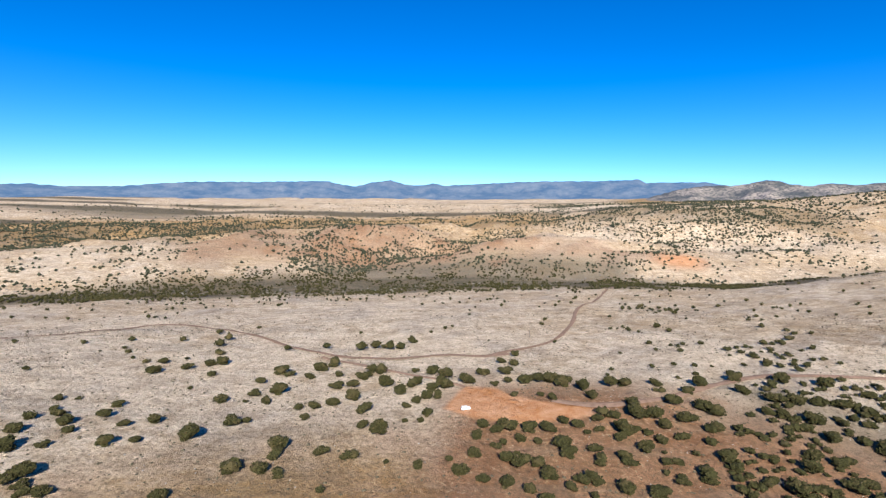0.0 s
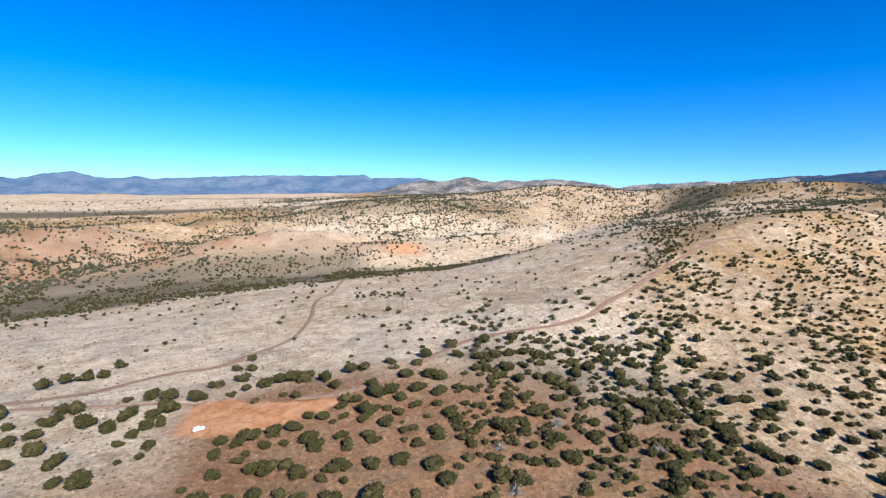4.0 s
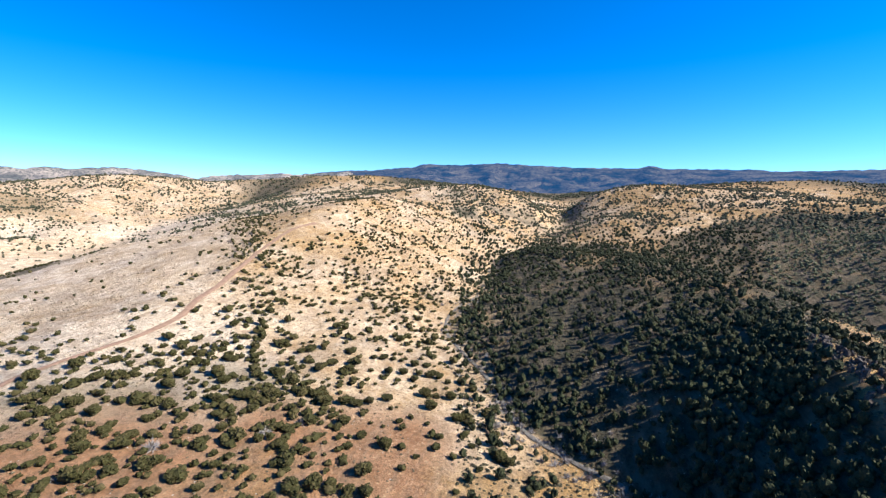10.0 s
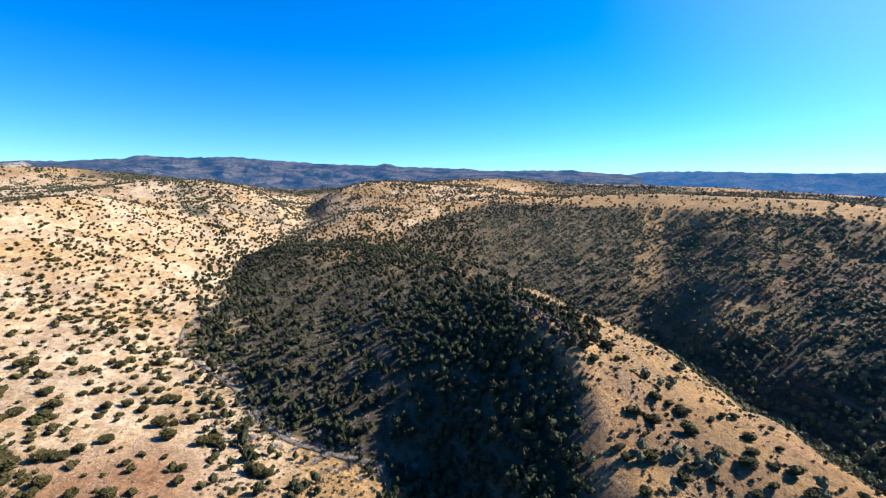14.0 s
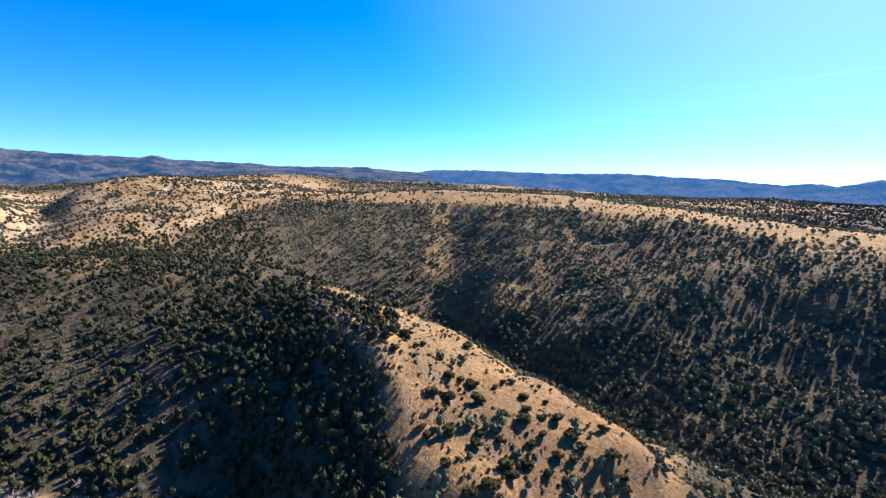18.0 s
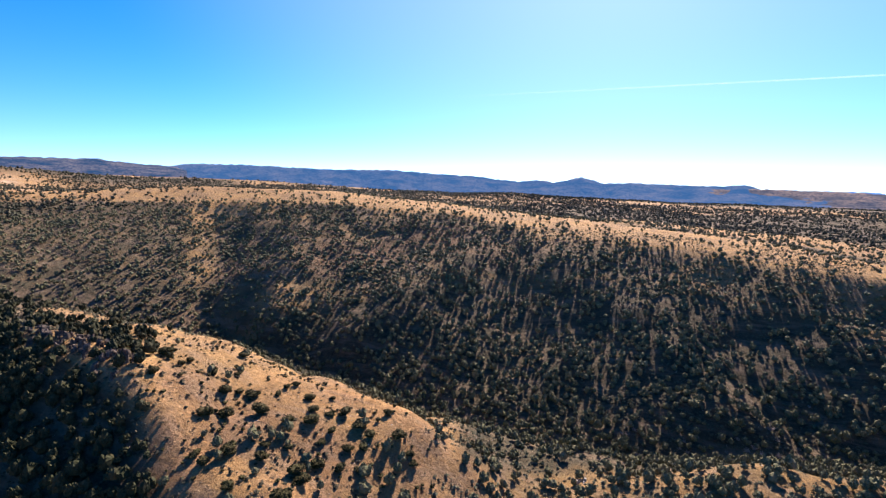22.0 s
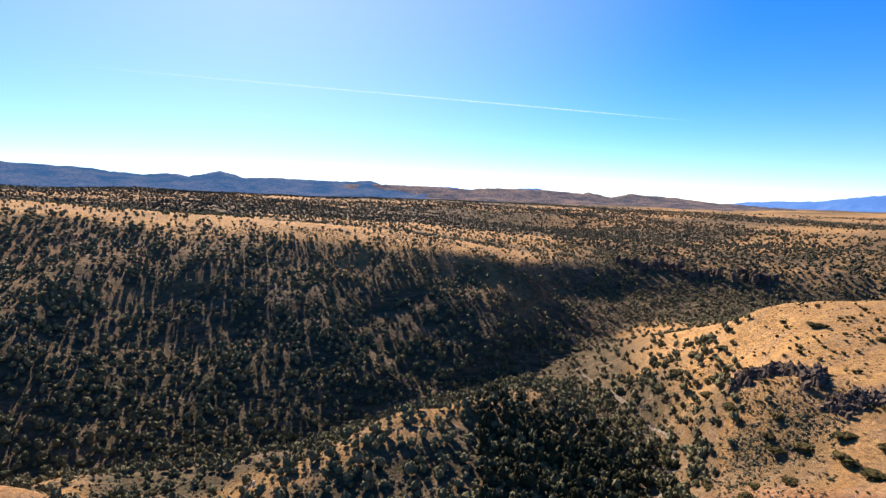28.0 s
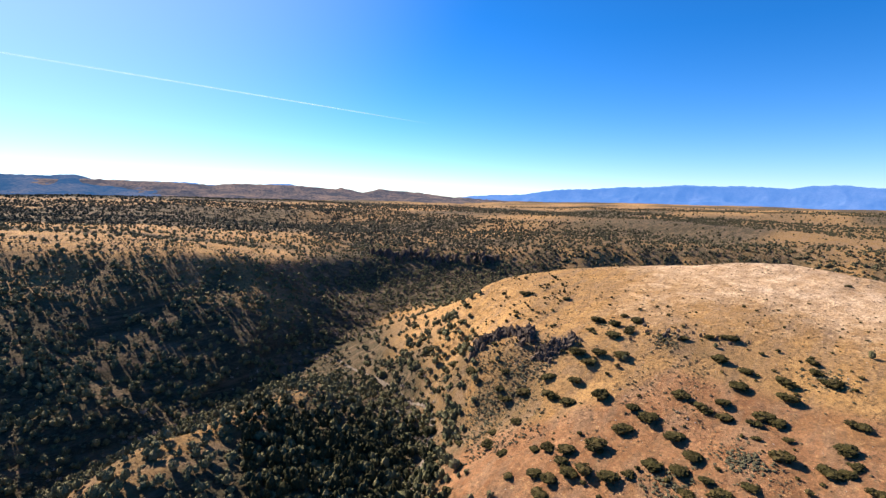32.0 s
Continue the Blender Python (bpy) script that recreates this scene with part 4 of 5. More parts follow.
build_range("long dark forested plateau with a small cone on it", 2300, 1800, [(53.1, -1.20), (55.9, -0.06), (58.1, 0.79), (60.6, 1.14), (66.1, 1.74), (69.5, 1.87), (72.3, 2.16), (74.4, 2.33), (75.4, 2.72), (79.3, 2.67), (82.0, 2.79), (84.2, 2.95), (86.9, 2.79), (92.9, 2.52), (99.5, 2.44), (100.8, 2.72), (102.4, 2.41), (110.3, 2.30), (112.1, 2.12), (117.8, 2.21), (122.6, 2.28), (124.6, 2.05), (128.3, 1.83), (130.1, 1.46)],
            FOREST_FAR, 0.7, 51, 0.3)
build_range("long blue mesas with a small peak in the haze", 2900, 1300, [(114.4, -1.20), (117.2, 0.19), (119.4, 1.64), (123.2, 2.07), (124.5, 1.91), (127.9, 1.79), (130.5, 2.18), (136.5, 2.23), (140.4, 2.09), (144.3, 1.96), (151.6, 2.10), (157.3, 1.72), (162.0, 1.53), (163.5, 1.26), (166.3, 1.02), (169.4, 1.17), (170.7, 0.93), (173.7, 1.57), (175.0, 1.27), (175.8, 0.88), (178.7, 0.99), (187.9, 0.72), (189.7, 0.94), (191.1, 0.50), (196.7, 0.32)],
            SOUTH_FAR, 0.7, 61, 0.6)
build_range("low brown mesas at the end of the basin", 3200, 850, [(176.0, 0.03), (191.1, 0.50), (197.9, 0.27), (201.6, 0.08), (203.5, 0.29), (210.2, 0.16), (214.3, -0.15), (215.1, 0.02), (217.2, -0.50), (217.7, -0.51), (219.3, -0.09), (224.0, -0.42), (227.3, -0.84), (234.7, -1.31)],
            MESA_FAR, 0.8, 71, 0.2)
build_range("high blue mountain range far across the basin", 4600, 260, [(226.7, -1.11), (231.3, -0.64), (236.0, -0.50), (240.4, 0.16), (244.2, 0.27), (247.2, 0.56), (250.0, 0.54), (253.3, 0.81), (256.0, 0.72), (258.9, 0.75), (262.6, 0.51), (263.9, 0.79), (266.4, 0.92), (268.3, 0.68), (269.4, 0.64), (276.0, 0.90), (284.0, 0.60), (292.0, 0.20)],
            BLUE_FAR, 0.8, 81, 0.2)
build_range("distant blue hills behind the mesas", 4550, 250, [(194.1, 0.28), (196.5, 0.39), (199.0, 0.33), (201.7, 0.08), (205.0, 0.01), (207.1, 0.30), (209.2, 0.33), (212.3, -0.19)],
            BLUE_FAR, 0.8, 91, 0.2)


# ---- trees and bushes ----


def blob(rng, lobes, ico, tufts, tall, tuft_size=0.16):
    """A crown about 1 m across with its foot at 0: lumpy lobes set with sprays of leaves. Returns corners and triangles."""
    verts, faces, count = [], [], 0
    centres = []
    for k in range(lobes):
        a, d = rng.uniform(0, 6.28), (0.0 if k == 0 else rng.uniform(0.16, 0.30))
        s = rng.uniform(0.30, 0.40) if k == 0 else rng.uniform(0.18, 0.28)
        c = np.array([d * math.cos(a), d * math.sin(a), s * 0.85 + (rng.uniform(0, 0.5) if k else 0.12) * tall])
        centres.append((c, s))
        bm = bmesh.new()
        bmesh.ops.create_icosphere(bm, subdivisions=ico, radius=1.0)
        co = np.array([v.co for v in bm.verts])
        tri = np.array([[v.index for v in f.verts] for f in bm.faces])
        bm.free()
        co = co * (s * rng.uniform(0.76, 1.18, (len(co), 1))) * np.array([1, 1, 0.8 + 0.45 * (tall - 0.6)])
        verts.append(co + c)
        faces.append(tri + count)
        count += len(co)
    for k in range(tufts):
        c, s = centres[rng.randint(len(centres))]
        d = rng.normal(size=3)
        d[2] = abs(d[2]) * 0.9 - 0.25
        d /= np.linalg.norm(d)
        foot = c + d * s * np.array([1, 1, 0.85]) * rng.uniform(0.72, 0.98)
        side = np.cross(d, rng.normal(size=3))
        side /= np.linalg.norm(side)
        up = np.cross(side, d)
        size = tuft_size * rng.uniform(0.6, 1.2)
        ring = [foot + (math.cos(t) * side + math.sin(t) * up) * size * rng.uniform(0.45, 0.8) for t in (0.0, 2.1, 4.2)]
        tip = foot + d * size * rng.uniform(0.35, 0.75) + np.array([0, 0, size * 0.2])
        verts.append(np.array(ring + [tip]))
        faces.append(np.array([[0, 1, 3], [1, 2, 3], [2, 0, 3]]) + count)
        count += 4
    v = np.concatenate(verts)
    v[:, 2] = np.maximum(v[:, 2], 0.0)
    return v, np.concatenate(faces)


def twigs(rng, n):
    """A bare shrub about 1 m across: thin three-sided twigs fanning from the foot."""
    verts, faces, count = [], [], 0
    for k in range(n):
        d = rng.normal(size=3)
        d[2] = abs(d[2]) + 0.25
        d /= np.linalg.norm(d)
        start = np.array([0, 0, 0.02]) + d * rng.uniform(0, 0.25)
        tip = start + (d + rng.normal(size=3) * 0.3) * rng.uniform(0.25, 0.42)
        s = np.cross(d, [0.3, 0.5, 0.2])
        s *= 0.022 / np.linalg.norm(s)
        u = np.cross(s, d)
        verts.append(np.array([start + s, start - s * 0.5 + u, start - s * 0.5 - u, tip]))
        faces.append(np.array([[0, 1, 3], [1, 2, 3], [2, 0, 3]]) + count)
        count += 4
    v = np.concatenate(verts)
    v[:, 2] = np.maximum(v[:, 2], 0)
    return v, np.concatenate(faces)


rng = np.random.RandomState(11)
NEAR_CROWNS = [blob(rng, 6, 1, 190, t, 0.14) for t in (0.6, 0.75, 0.7, 0.9, 0.65, 0.8)]
MID_CROWNS = [blob(rng, 3, 1, 26, t, 0.24) for t in (0.6, 0.8, 0.7, 0.9, 0.65, 1.0)]
PINE_CROWNS = [blob(rng, 2, 1, 15, t, 0.30) for t in (0.9, 1.1, 1.3, 1.0, 1.2)]
for v, f in PINE_CROWNS:
    v[:, :2] *= (1.10 - 0.42 * v[:, 2:] / v[:, 2].max())
FAST_CROWNS = [blob(rng, 1, 1, 6, t, 0.36) for t in (0.8, 1.0, 1.2, 0.9, 1.1)]


def lump(tall):
    """The plainest crown, for bushes far off: a lopsided eight-sided lump."""
    v = np.array([(0, 0, 1), (0.5, 0, 0.4), (0, 0.5, 0.4), (-0.5, 0, 0.4), (0, -0.5, 0.4), (0, 0, 0)], float)
    v *= rng.uniform(0.75, 1.2, v.shape)
    v[:, 2] *= tall
    return v, np.array([(0, 1, 2), (0, 2, 3), (0, 3, 4), (0, 4, 1), (5, 2, 1), (5, 3, 2), (5, 4, 3), (5, 1, 4)])


FAR_CROWNS = [lump(t) for t in (0.6, 0.8, 0.7, 0.9, 0.65)]
TWIGS = [twigs(rng, 120) for k in range(3)]
THIN_TWIGS = [twigs(rng, 36) for k in range(4)]


def scatter(name, label, crowns, places, mat):
    """Many crowns joined into one piece of stuff. places: x, y, width, height factor."""
    if not len(places):
        return
    places = np.asarray(places)
    z = height(places[:, 0], places[:, 1])
    turn = rng.uniform(0, 6.28, len(places))
    pick = rng.randint(len(crowns), size=len(places))
    V, F, count = [], [], 0
    for k, (v, f) in enumerate(crowns):
        sel = np.nonzero(pick == k)[0]
        if not len(sel):
            continue
        c, s, w, h = np.cos(turn[sel])[:, None], np.sin(turn[sel])[:, None], places[sel, 2][:, None], places[sel, 3][:, None]
        x = (v[None, :, 0] * c - v[None, :, 1] * s) * w + places[sel, 0][:, None]
        y = (v[None, :, 0] * s + v[None, :, 1] * c) * w + places[sel, 1][:, None]
        zz = v[None, :, 2] * w * h + (z[sel] - 0.05 * places[sel, 2])[:, None]
        V.append(np.stack([x, y, zz], -1).reshape(-1, 3))
        F.append((f[None] + (np.arange(len(sel)) * len(v))[:, None, None]).reshape(-1, 3) + count)
        count += len(sel) * len(v)
    ob = sheet(name, np.concatenate(V), np.concatenate(F), mat, False)
    return tagged(ob, label, name.replace("_", " "), kind="stuff")


def sampled(n, a0, a1, r0, r1):
    """n random spots spread evenly over a sector of the plan."""
    a = np.radians(rng.uniform(a0, a1, n))
    r = np.sqrt(rng.uniform(r0 * r0, r1 * r1, n))
    return r * np.sin(a), r * np.cos(a)


def near_road(x, y, wide=5.0):
    best = np.full(x.shape, 1e18)
    for line in (RIDGE_ROAD, WEST_TRACK, NORTH_TRACK):
        p = np.array([polar(a, r)[:2] for a, r in line])
        for a, b in zip(p[:-1], p[1:]):
            e = b - a
            u = np.clip(((x - a[0]) * e[0] + (y - a[1]) * e[1]) / (e @ e), 0, 1)
            best = np.minimum(best, (x - a[0] - u * e[0]) ** 2 + (y - a[1] - u * e[1]) ** 2)
    return (best < wide * wide) * 1.0


def wood_map(x, y):
    """Bushes a square metre, by ground, aspect and clumps."""
    r = np.hypot(x, y)
    az = np.degrees(np.arctan2(x, y))
    face = north_face(x, y)
    clump = np.clip(0.5 + lattice(x, y, 45.0, 31) * 0.8 + lattice(x, y, 18.0, 32) * 0.7, 0, 1.6)
    big = np.clip(0.5 + lattice(x, y, 160.0, 33) * 0.9, 0.05, 1.4)
    d = np.full_like(x, 0.0008)

    def put(w, v):
        np.copyto(d, d * (1 - w) + w * v)

    put(inside(az, r, -50, 40, 300, 830), 0.0016 * clump * big)
    put(inside(az, r, -50, 45, 780, 1000), 0.044 * clump)
    put(inside(az, r, -50, 45, 1000, 1600), 0.0105 * clump * big)
    put(inside(az, r, -14, 8, 950, 1500, 3), 0.014 * clump * np.clip(0.3 + big, 0, 1))
    put(inside(az, r, -50, 45, 1550, 2300), 0.020 * clump * big)
    put(inside(az, r, -50, 12, 2300, 5000), 0.0004 * big)
    put(inside(az, r, 12, 60, 1700, 3200), 0.008 * clump * big)
    put(along("north_side_creek", 0, 3, x, y, 75.0), 0.052 * (0.5 + 0.5 * clump))
    put(along("hill_gully", 0, 2, x, y, 45.0), 0.026 * (0.3 + 0.7 * clump))
    put(inside(az, r, 8, 40, 1560, 2000, 3), 0.014 * (0.2 + 0.8 * clump))
    put(inside(az, r, 28, 34, 1590, 1720, 2), 0.035)
    put(inside(az, r, 33, 56, 1950, 2300, 3), 0.013 * clump)
    put(inside(az, r, -50, -24, 1600, 2050, 3), 0.024 * (0.3 + 0.7 * clump))
    put(inside(az, r, 20, 95, 150, 560, 6), 0.0125 * clump)
    put(inside(az, r, 33, 66, 150, 340, 4), 0.034 * (0.4 + 0.8 * clump))
    put(inside(az, r, 33, 62, 430, 950, 3), 0.0012 * clump)
    put(inside(az, r, 54, 96, 310, 1000, 3), 0.021 * (0.25 + 0.75 * clump))
    put(inside(az, r, 58, 66, 600, 1000, 3), 0.0025 * clump)
    put(inside(az, r, 55, 112, 950, 3000), 0.0120 * clump * (0.3 + big))
    put(inside(az, r, 50, 80, 930, 2000, 4), 0.0105 * clump * (0.4 + big))
    put(inside(az, r, 92, 112, 950, 1650, 3), 0.0105 * (0.5 + 0.5 * clump))
    put(inside(az, r, 82, 90, 950, 1350, 2), 0.022 * (0.4 + 0.6 * clump))
    put(inside(az, r, 78, 96, 900, 1500, 3), 0.022 * (0.3 + 0.7 * clump))
    creek = beyond_creek(az, r)
    put(inside(az, r, 67, 90, 250, 640, 4) * (1 - creek), 0.021 * (0.4 + 0.6 * clump))
    put(inside(az, r, 74, 112, 190, 1000, 2) * creek, 0.019 * (0.5 + 0.5 * clump))
    put(inside(az, r, 74, 112, 190, 1000, 2) * creek * np.maximum(along("east_creek", 0, 5, x, y, 40.0), along("spur", 0, 4, x, y, 70.0)), 0.032)
    put(inside(az, r, 108, 225, 150, 1300, 3), (0.006 + 0.020 * np.clip(face * 1.8, 0, 1)) * (0.6 + 0.4 * clump))
    put(inside(az, r, 115, 205, 440, 1000, 5), 0.030 * (0.45 + 0.6 * clump))
    edge = np.interp(az % 360, NOSE_EDGE[0], NOSE_EDGE[1])
    put(inside(az, r, 101, 128, 560, 1250, 2) * np.clip((edge - r) / 30 + 0.5, 0, 1), 0.024 * (0.6 + 0.4 * clump))
    put(inside(az, r, 90, 116, 900, 1600, 2) * np.clip((r - edge) / 30 + 0.5, 0, 1), 0.014 * (0.3 + 0.7 * clump))
    put(inside(az, r, 148, 212, 290, 430, 5), 0.046 * (0.75 + 0.25 * clump))
    rim = np.interp(az % 360, [p[0] for p in LINES['mesa_rim']], [p[1] for p in LINES['mesa_rim']])
    brow = np.interp(az % 360, [p[0] for p in LINES['mesa_top']], [p[1] for p in LINES['mesa_top']])
    band = np.clip(0.45 + lattice(x * 0.3 + 50, y * 0.3 + 0.95 * np.hypot(x, y), 230.0, 34) * 1.1, 0.04, 1.4)
    put(inside(az, r, 130, 280, 1000, 2600), 0.016 * (0.3 + 0.7 * clump) * band)
    put(inside(az, r, 118, 214, 440, 2000, 3) * np.clip((r - brow) / 40, 0, 1), 0.010 * (0.35 + 0.65 * clump))
    put(inside(az, r, 116, 209, 440, 1500, 3) * np.clip((r - rim) / 30 + 0.6, 0, 1) * np.clip((brow + 90 - r) / 50, 0, 1), 0.0048 * (0.3 + clump))
    put(inside(az, r, 130, 280, 2400, 5000), 0.006 * band)
    put(inside(az, r, 216, 280, 560, 1250), 0.009 * (0.5 + 0.5 * clump))
    put(inside(az, r, 211, 275, 900, 1270, 3), 0.021 * (0.4 + 0.6 * clump))
    put(inside(az, r, 217, 264, 700, 1010, 4), 0.028)
    put(inside(az, r, 226, 300, 160, 330, 3), 0.0035 * clump)
    put(inside(az, r, 229, 300, 330, 700, 3), 0.0001 * clump)
    put(inside(az, r, 219, 231, 190, 420, 3), 0.020 * (0.5 + 0.5 * clump))
    put(inside(az, r, 98, 124, 180, 340, 3), 0.006)
    put(inside(az, r, 125, 160, 150, 330, 3), 0.009 * (0.3 + 0.7 * clump))
    put(inside(az, r, 66, 84, 200, 420, 4), 0.012 * (0.4 + clump))
    put(inside(az, r, 176, 228, 150, 420, 4), 0.034 * (0.7 + 0.3 * clump))
    put(inside(az, r, 206, 227, 150, 310, 3), 0.040)
    put(along("spur", 12, 17, x, y, 30.0), 0.019)
    put(inside(az, r, 163, 182, 120, 290, 5) * (1 - along("spur", 12, 17, x, y, 30.0)), 0.030 * (0.75 + 0.25 * clump))
    put(inside(az, r, 118, 140, 130, 200, 3, 0.1), 0.026)
    d = d * (1 - 0.85 * np.maximum(along("spur", 4, 9, x, y, 24.0), along("spur_brow", 1, 7, x, y, 12.0)))
    for a0, a1, r0, r1, left in ((-46, 1, 150, 330, 0.07), (1, 33, 150, 320, 0.25), (33, 59, 150, 345, 1.0), (59, 70, 150, 420, 0.8), (126, 146, 190, 330, 0.5), (232, 275, 170, 430, 0.15)):
        d = d * (1 - (1 - left) * inside(az, r, a0, a1, r0, r1, 2.0, 0.06))
    d = d * (1 - within_area(CLEARING, x, y, 8.0)) * (1 - near_road(x, y))
    for a0, a1, r0 in ((55, 135, 2250), (125, 200, 2850), (175, 290, 3150)):
        d = d * (1 - inside(az, r, a0, a1, r0, 9000, 2.0, 0.02))
    return d


def grown(a0, a1, r0, r1, most):
    area = 0.5 * radians(a1 - a0) * (r1 * r1 - r0 * r0)
    x, y = sampled(int(area * most), a0, a1, r0, r1)
    keep = rng.uniform(0, most, len(x)) < wood_map(x, y)
    return x[keep], y[keep]


def sizes(n, lo, hi, h0, h1):
    return rng.uniform(lo, hi, n) * rng.uniform(0.75, 1.15, n), rng.uniform(h0, h1, n)


def data_of(name, v, f, mat):
    ob = sheet(name, v, f, mat, False)
    me = ob.data
    bpy.data.objects.remove(ob)
    return me


def trunk_mesh():
    """A short forked trunk about 1 m wide in the crown's measure."""
    bm = bmesh.new()
    for foot, tip, r0, r1 in (((0, 0, -0.05), (0.02, 0.01, 0.34), 0.06, 0.035), ((0.01, 0, 0.16), (0.2, 0.08, 0.5), 0.035, 0.012),
                              ((0.01, 0, 0.2), (-0.16, -0.1, 0.52), 0.032, 0.012), ((0.02, 0.01, 0.32), (0.04, 0.14, 0.66), 0.03, 0.01)):
        a, b = Vector(foot), Vector(tip)
        turn = (b - a).to_track_quat("Z", "Y").to_matrix().to_4x4()
        bmesh.ops.create_cone(bm, cap_ends=True, segments=6, radius1=r0, radius2=r1, depth=(b - a).length, matrix=Matrix.Translation((a + b) / 2) @ turn)
    me = bpy.data.meshes.new("trunk")
    bm.to_mesh(me)
    bm.free()
    me.materials.append(BARK)
    return me


TRUNK = trunk_mesh()
CROWN_DATA = [data_of("crown", v, f, JUNIPER) for v, f in NEAR_CROWNS]
TWIG_DATA = [data_of("branches", v, f, BARE) for v, f in TWIGS]


def plant(name, label, category, group, az, r, wide, tall, crowns, k):
    x, y, _ = polar(az, r)
    z = float(height(np.array([x]), np.array([y]))[0])
    ob = new(name)
    ob.matrix_world = Matrix.LocRotScale((x, y, z - 0.04 * wide), Euler((0, 0, rng.uniform(0, 6.28))), (wide, wide, wide * tall))
    for n, me in (("trunk", TRUNK), ("crown" if crowns is CROWN_DATA else "branches", crowns[k % len(crowns)])):
        p = new(n, me)
        p.parent = ob
    return tagged(ob, label, category, group)


spots = sorted((q for line in NAMED for q in line), key=lambda q: q[1])
kept, spare = 0, []
for k, (az, r, wide) in enumerate(spots):
    wide *= 1.08
    if az > 225:
        plant("bush", "low rounded olive bush on golden dry grass", "bush", "bushes on the grass dome", az, r, min(wide * 1.05, 10.0 if r < 390 else 5.0), rng.uniform(0.42, 0.60), CROWN_DATA, k)
    elif az > 100:
        plant("juniper", "dark green juniper on the sunlit rocky spur", "tree", "junipers on the spur", az, r, min(wide, 8.0), rng.uniform(0.6, 0.82), CROWN_DATA, k)
    elif kept < 300:
        kept += 1
        label = "large many-lobed olive-green juniper on the stony slope" if wide > 7 else "small rounded juniper on dry red soil" if r < 260 else "rounded olive-green juniper in dry grass"
        plant("juniper", label, "tree", "junipers on the home ridge", az, r, min(wide, 10), rng.uniform(0.62, 0.88), CROWN_DATA, k)
    else:
        x, y, _ = polar(az, r)
        spare.append((x, y, min(wide, 9), rng.uniform(0.8, 1.1)))
for k, (az, r, wide) in enumerate(BARE_SHRUBS):
    plant("bare_shrub", "leafless grey-blue shrub on the red slope", "shrub", "bare shrubs", az, r, wide, 0.9, TWIG_DATA, k)

for label, a0, a1, r0, r1, kinds, lo, hi, h0, h1, most, mat in (
        ("scattered olive junipers on the dry slopes", -50, 80, 150, 520, MID_CROWNS, 3.0, 6.5, 0.65, 0.95, 0.03, JUNIPER),
        ("pines on the shaded side of the spur, coloured near-black for shade", 80, 126, 130, 520, PINE_CROWNS, 4.0, 7.6, 0.85, 1.25, 0.034, SHADED_PINE),
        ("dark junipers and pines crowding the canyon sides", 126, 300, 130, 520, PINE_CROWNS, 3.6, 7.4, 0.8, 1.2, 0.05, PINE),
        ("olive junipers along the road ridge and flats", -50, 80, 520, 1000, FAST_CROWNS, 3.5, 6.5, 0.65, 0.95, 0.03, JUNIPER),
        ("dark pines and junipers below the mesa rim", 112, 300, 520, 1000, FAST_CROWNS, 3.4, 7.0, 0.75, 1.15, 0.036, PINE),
        ("pines along the upper creek, coloured near-black for shade", 80, 112, 520, 1000, FAST_CROWNS, 4.0, 7.5, 0.8, 1.2, 0.036, SHADED_PINE),
        ("far junipers dotted over the hills and flats", -50, 300, 1000, 1900, FAR_CROWNS, 5.0, 8.5, 0.8, 1.1, 0.016, FAR_LEAF),
        ("tiny far bushes speckling the basin and hills", -50, 300, 1900, 3200, FAR_CROWNS, 6.0, 11.0, 0.8, 1.1, 0.006, FAR_LEAF)):
    x, y = grown(a0, a1, r0, r1, most)
    w, h = sizes(len(x), lo, hi, h0, h1)
    places = np.stack([x, y, w, h], -1)
    if r0 == 150:
        places = np.concatenate([places, np.array(spare)]) if spare else places
    scatter("juniper_woodland", label, kinds, places, mat)

# the close-grown pines on the shaded side of the spur
x, y = sampled(2700, 96, 130, 140, 400)
r, az = np.hypot(x, y), np.degrees(np.arctan2(x, y))
keep = rng.uniform(0, 1, len(x)) < inside(az, r, 104, 124.5, 150, 360, 8.0, 0.35)
keep &= rng.uniform(0, 1, len(x)) > 0.92 * np.maximum(along("spur", 4, 9, x, y, 28.0), along("spur_brow", 1, 7, x, y, 20.0))
x, y = x[keep], y[keep]
w, h = sizes(len(x), 3.6, 7.4, 0.85, 1.25)
scatter("pine_grove", "close-grown pines on the shaded spur side, shade in their colour", PINE_CROWNS, np.stack([x, y, w, h], -1), SHADED_PINE)

# the grove on the shaded bank under the grass dome, its needles coloured dark for shade
x, y = sampled(1050, 200, 228, 150, 310)
r, az = np.hypot(x, y), np.degrees(np.arctan2(x, y))
keep = rng.uniform(0, 1, len(x)) < inside(az, r, 204, 225, 165, 285, 6.0, 0.2)
x, y = x[keep], y[keep]
w, h = sizes(len(x), 3.2, 7.8, 0.9, 1.5)
scatter("pine_grove", "close-grown pines on the bank below the dome, shade in their colour", PINE_CROWNS, np.stack([x, y, w, h], -1), SHADED_PINE)

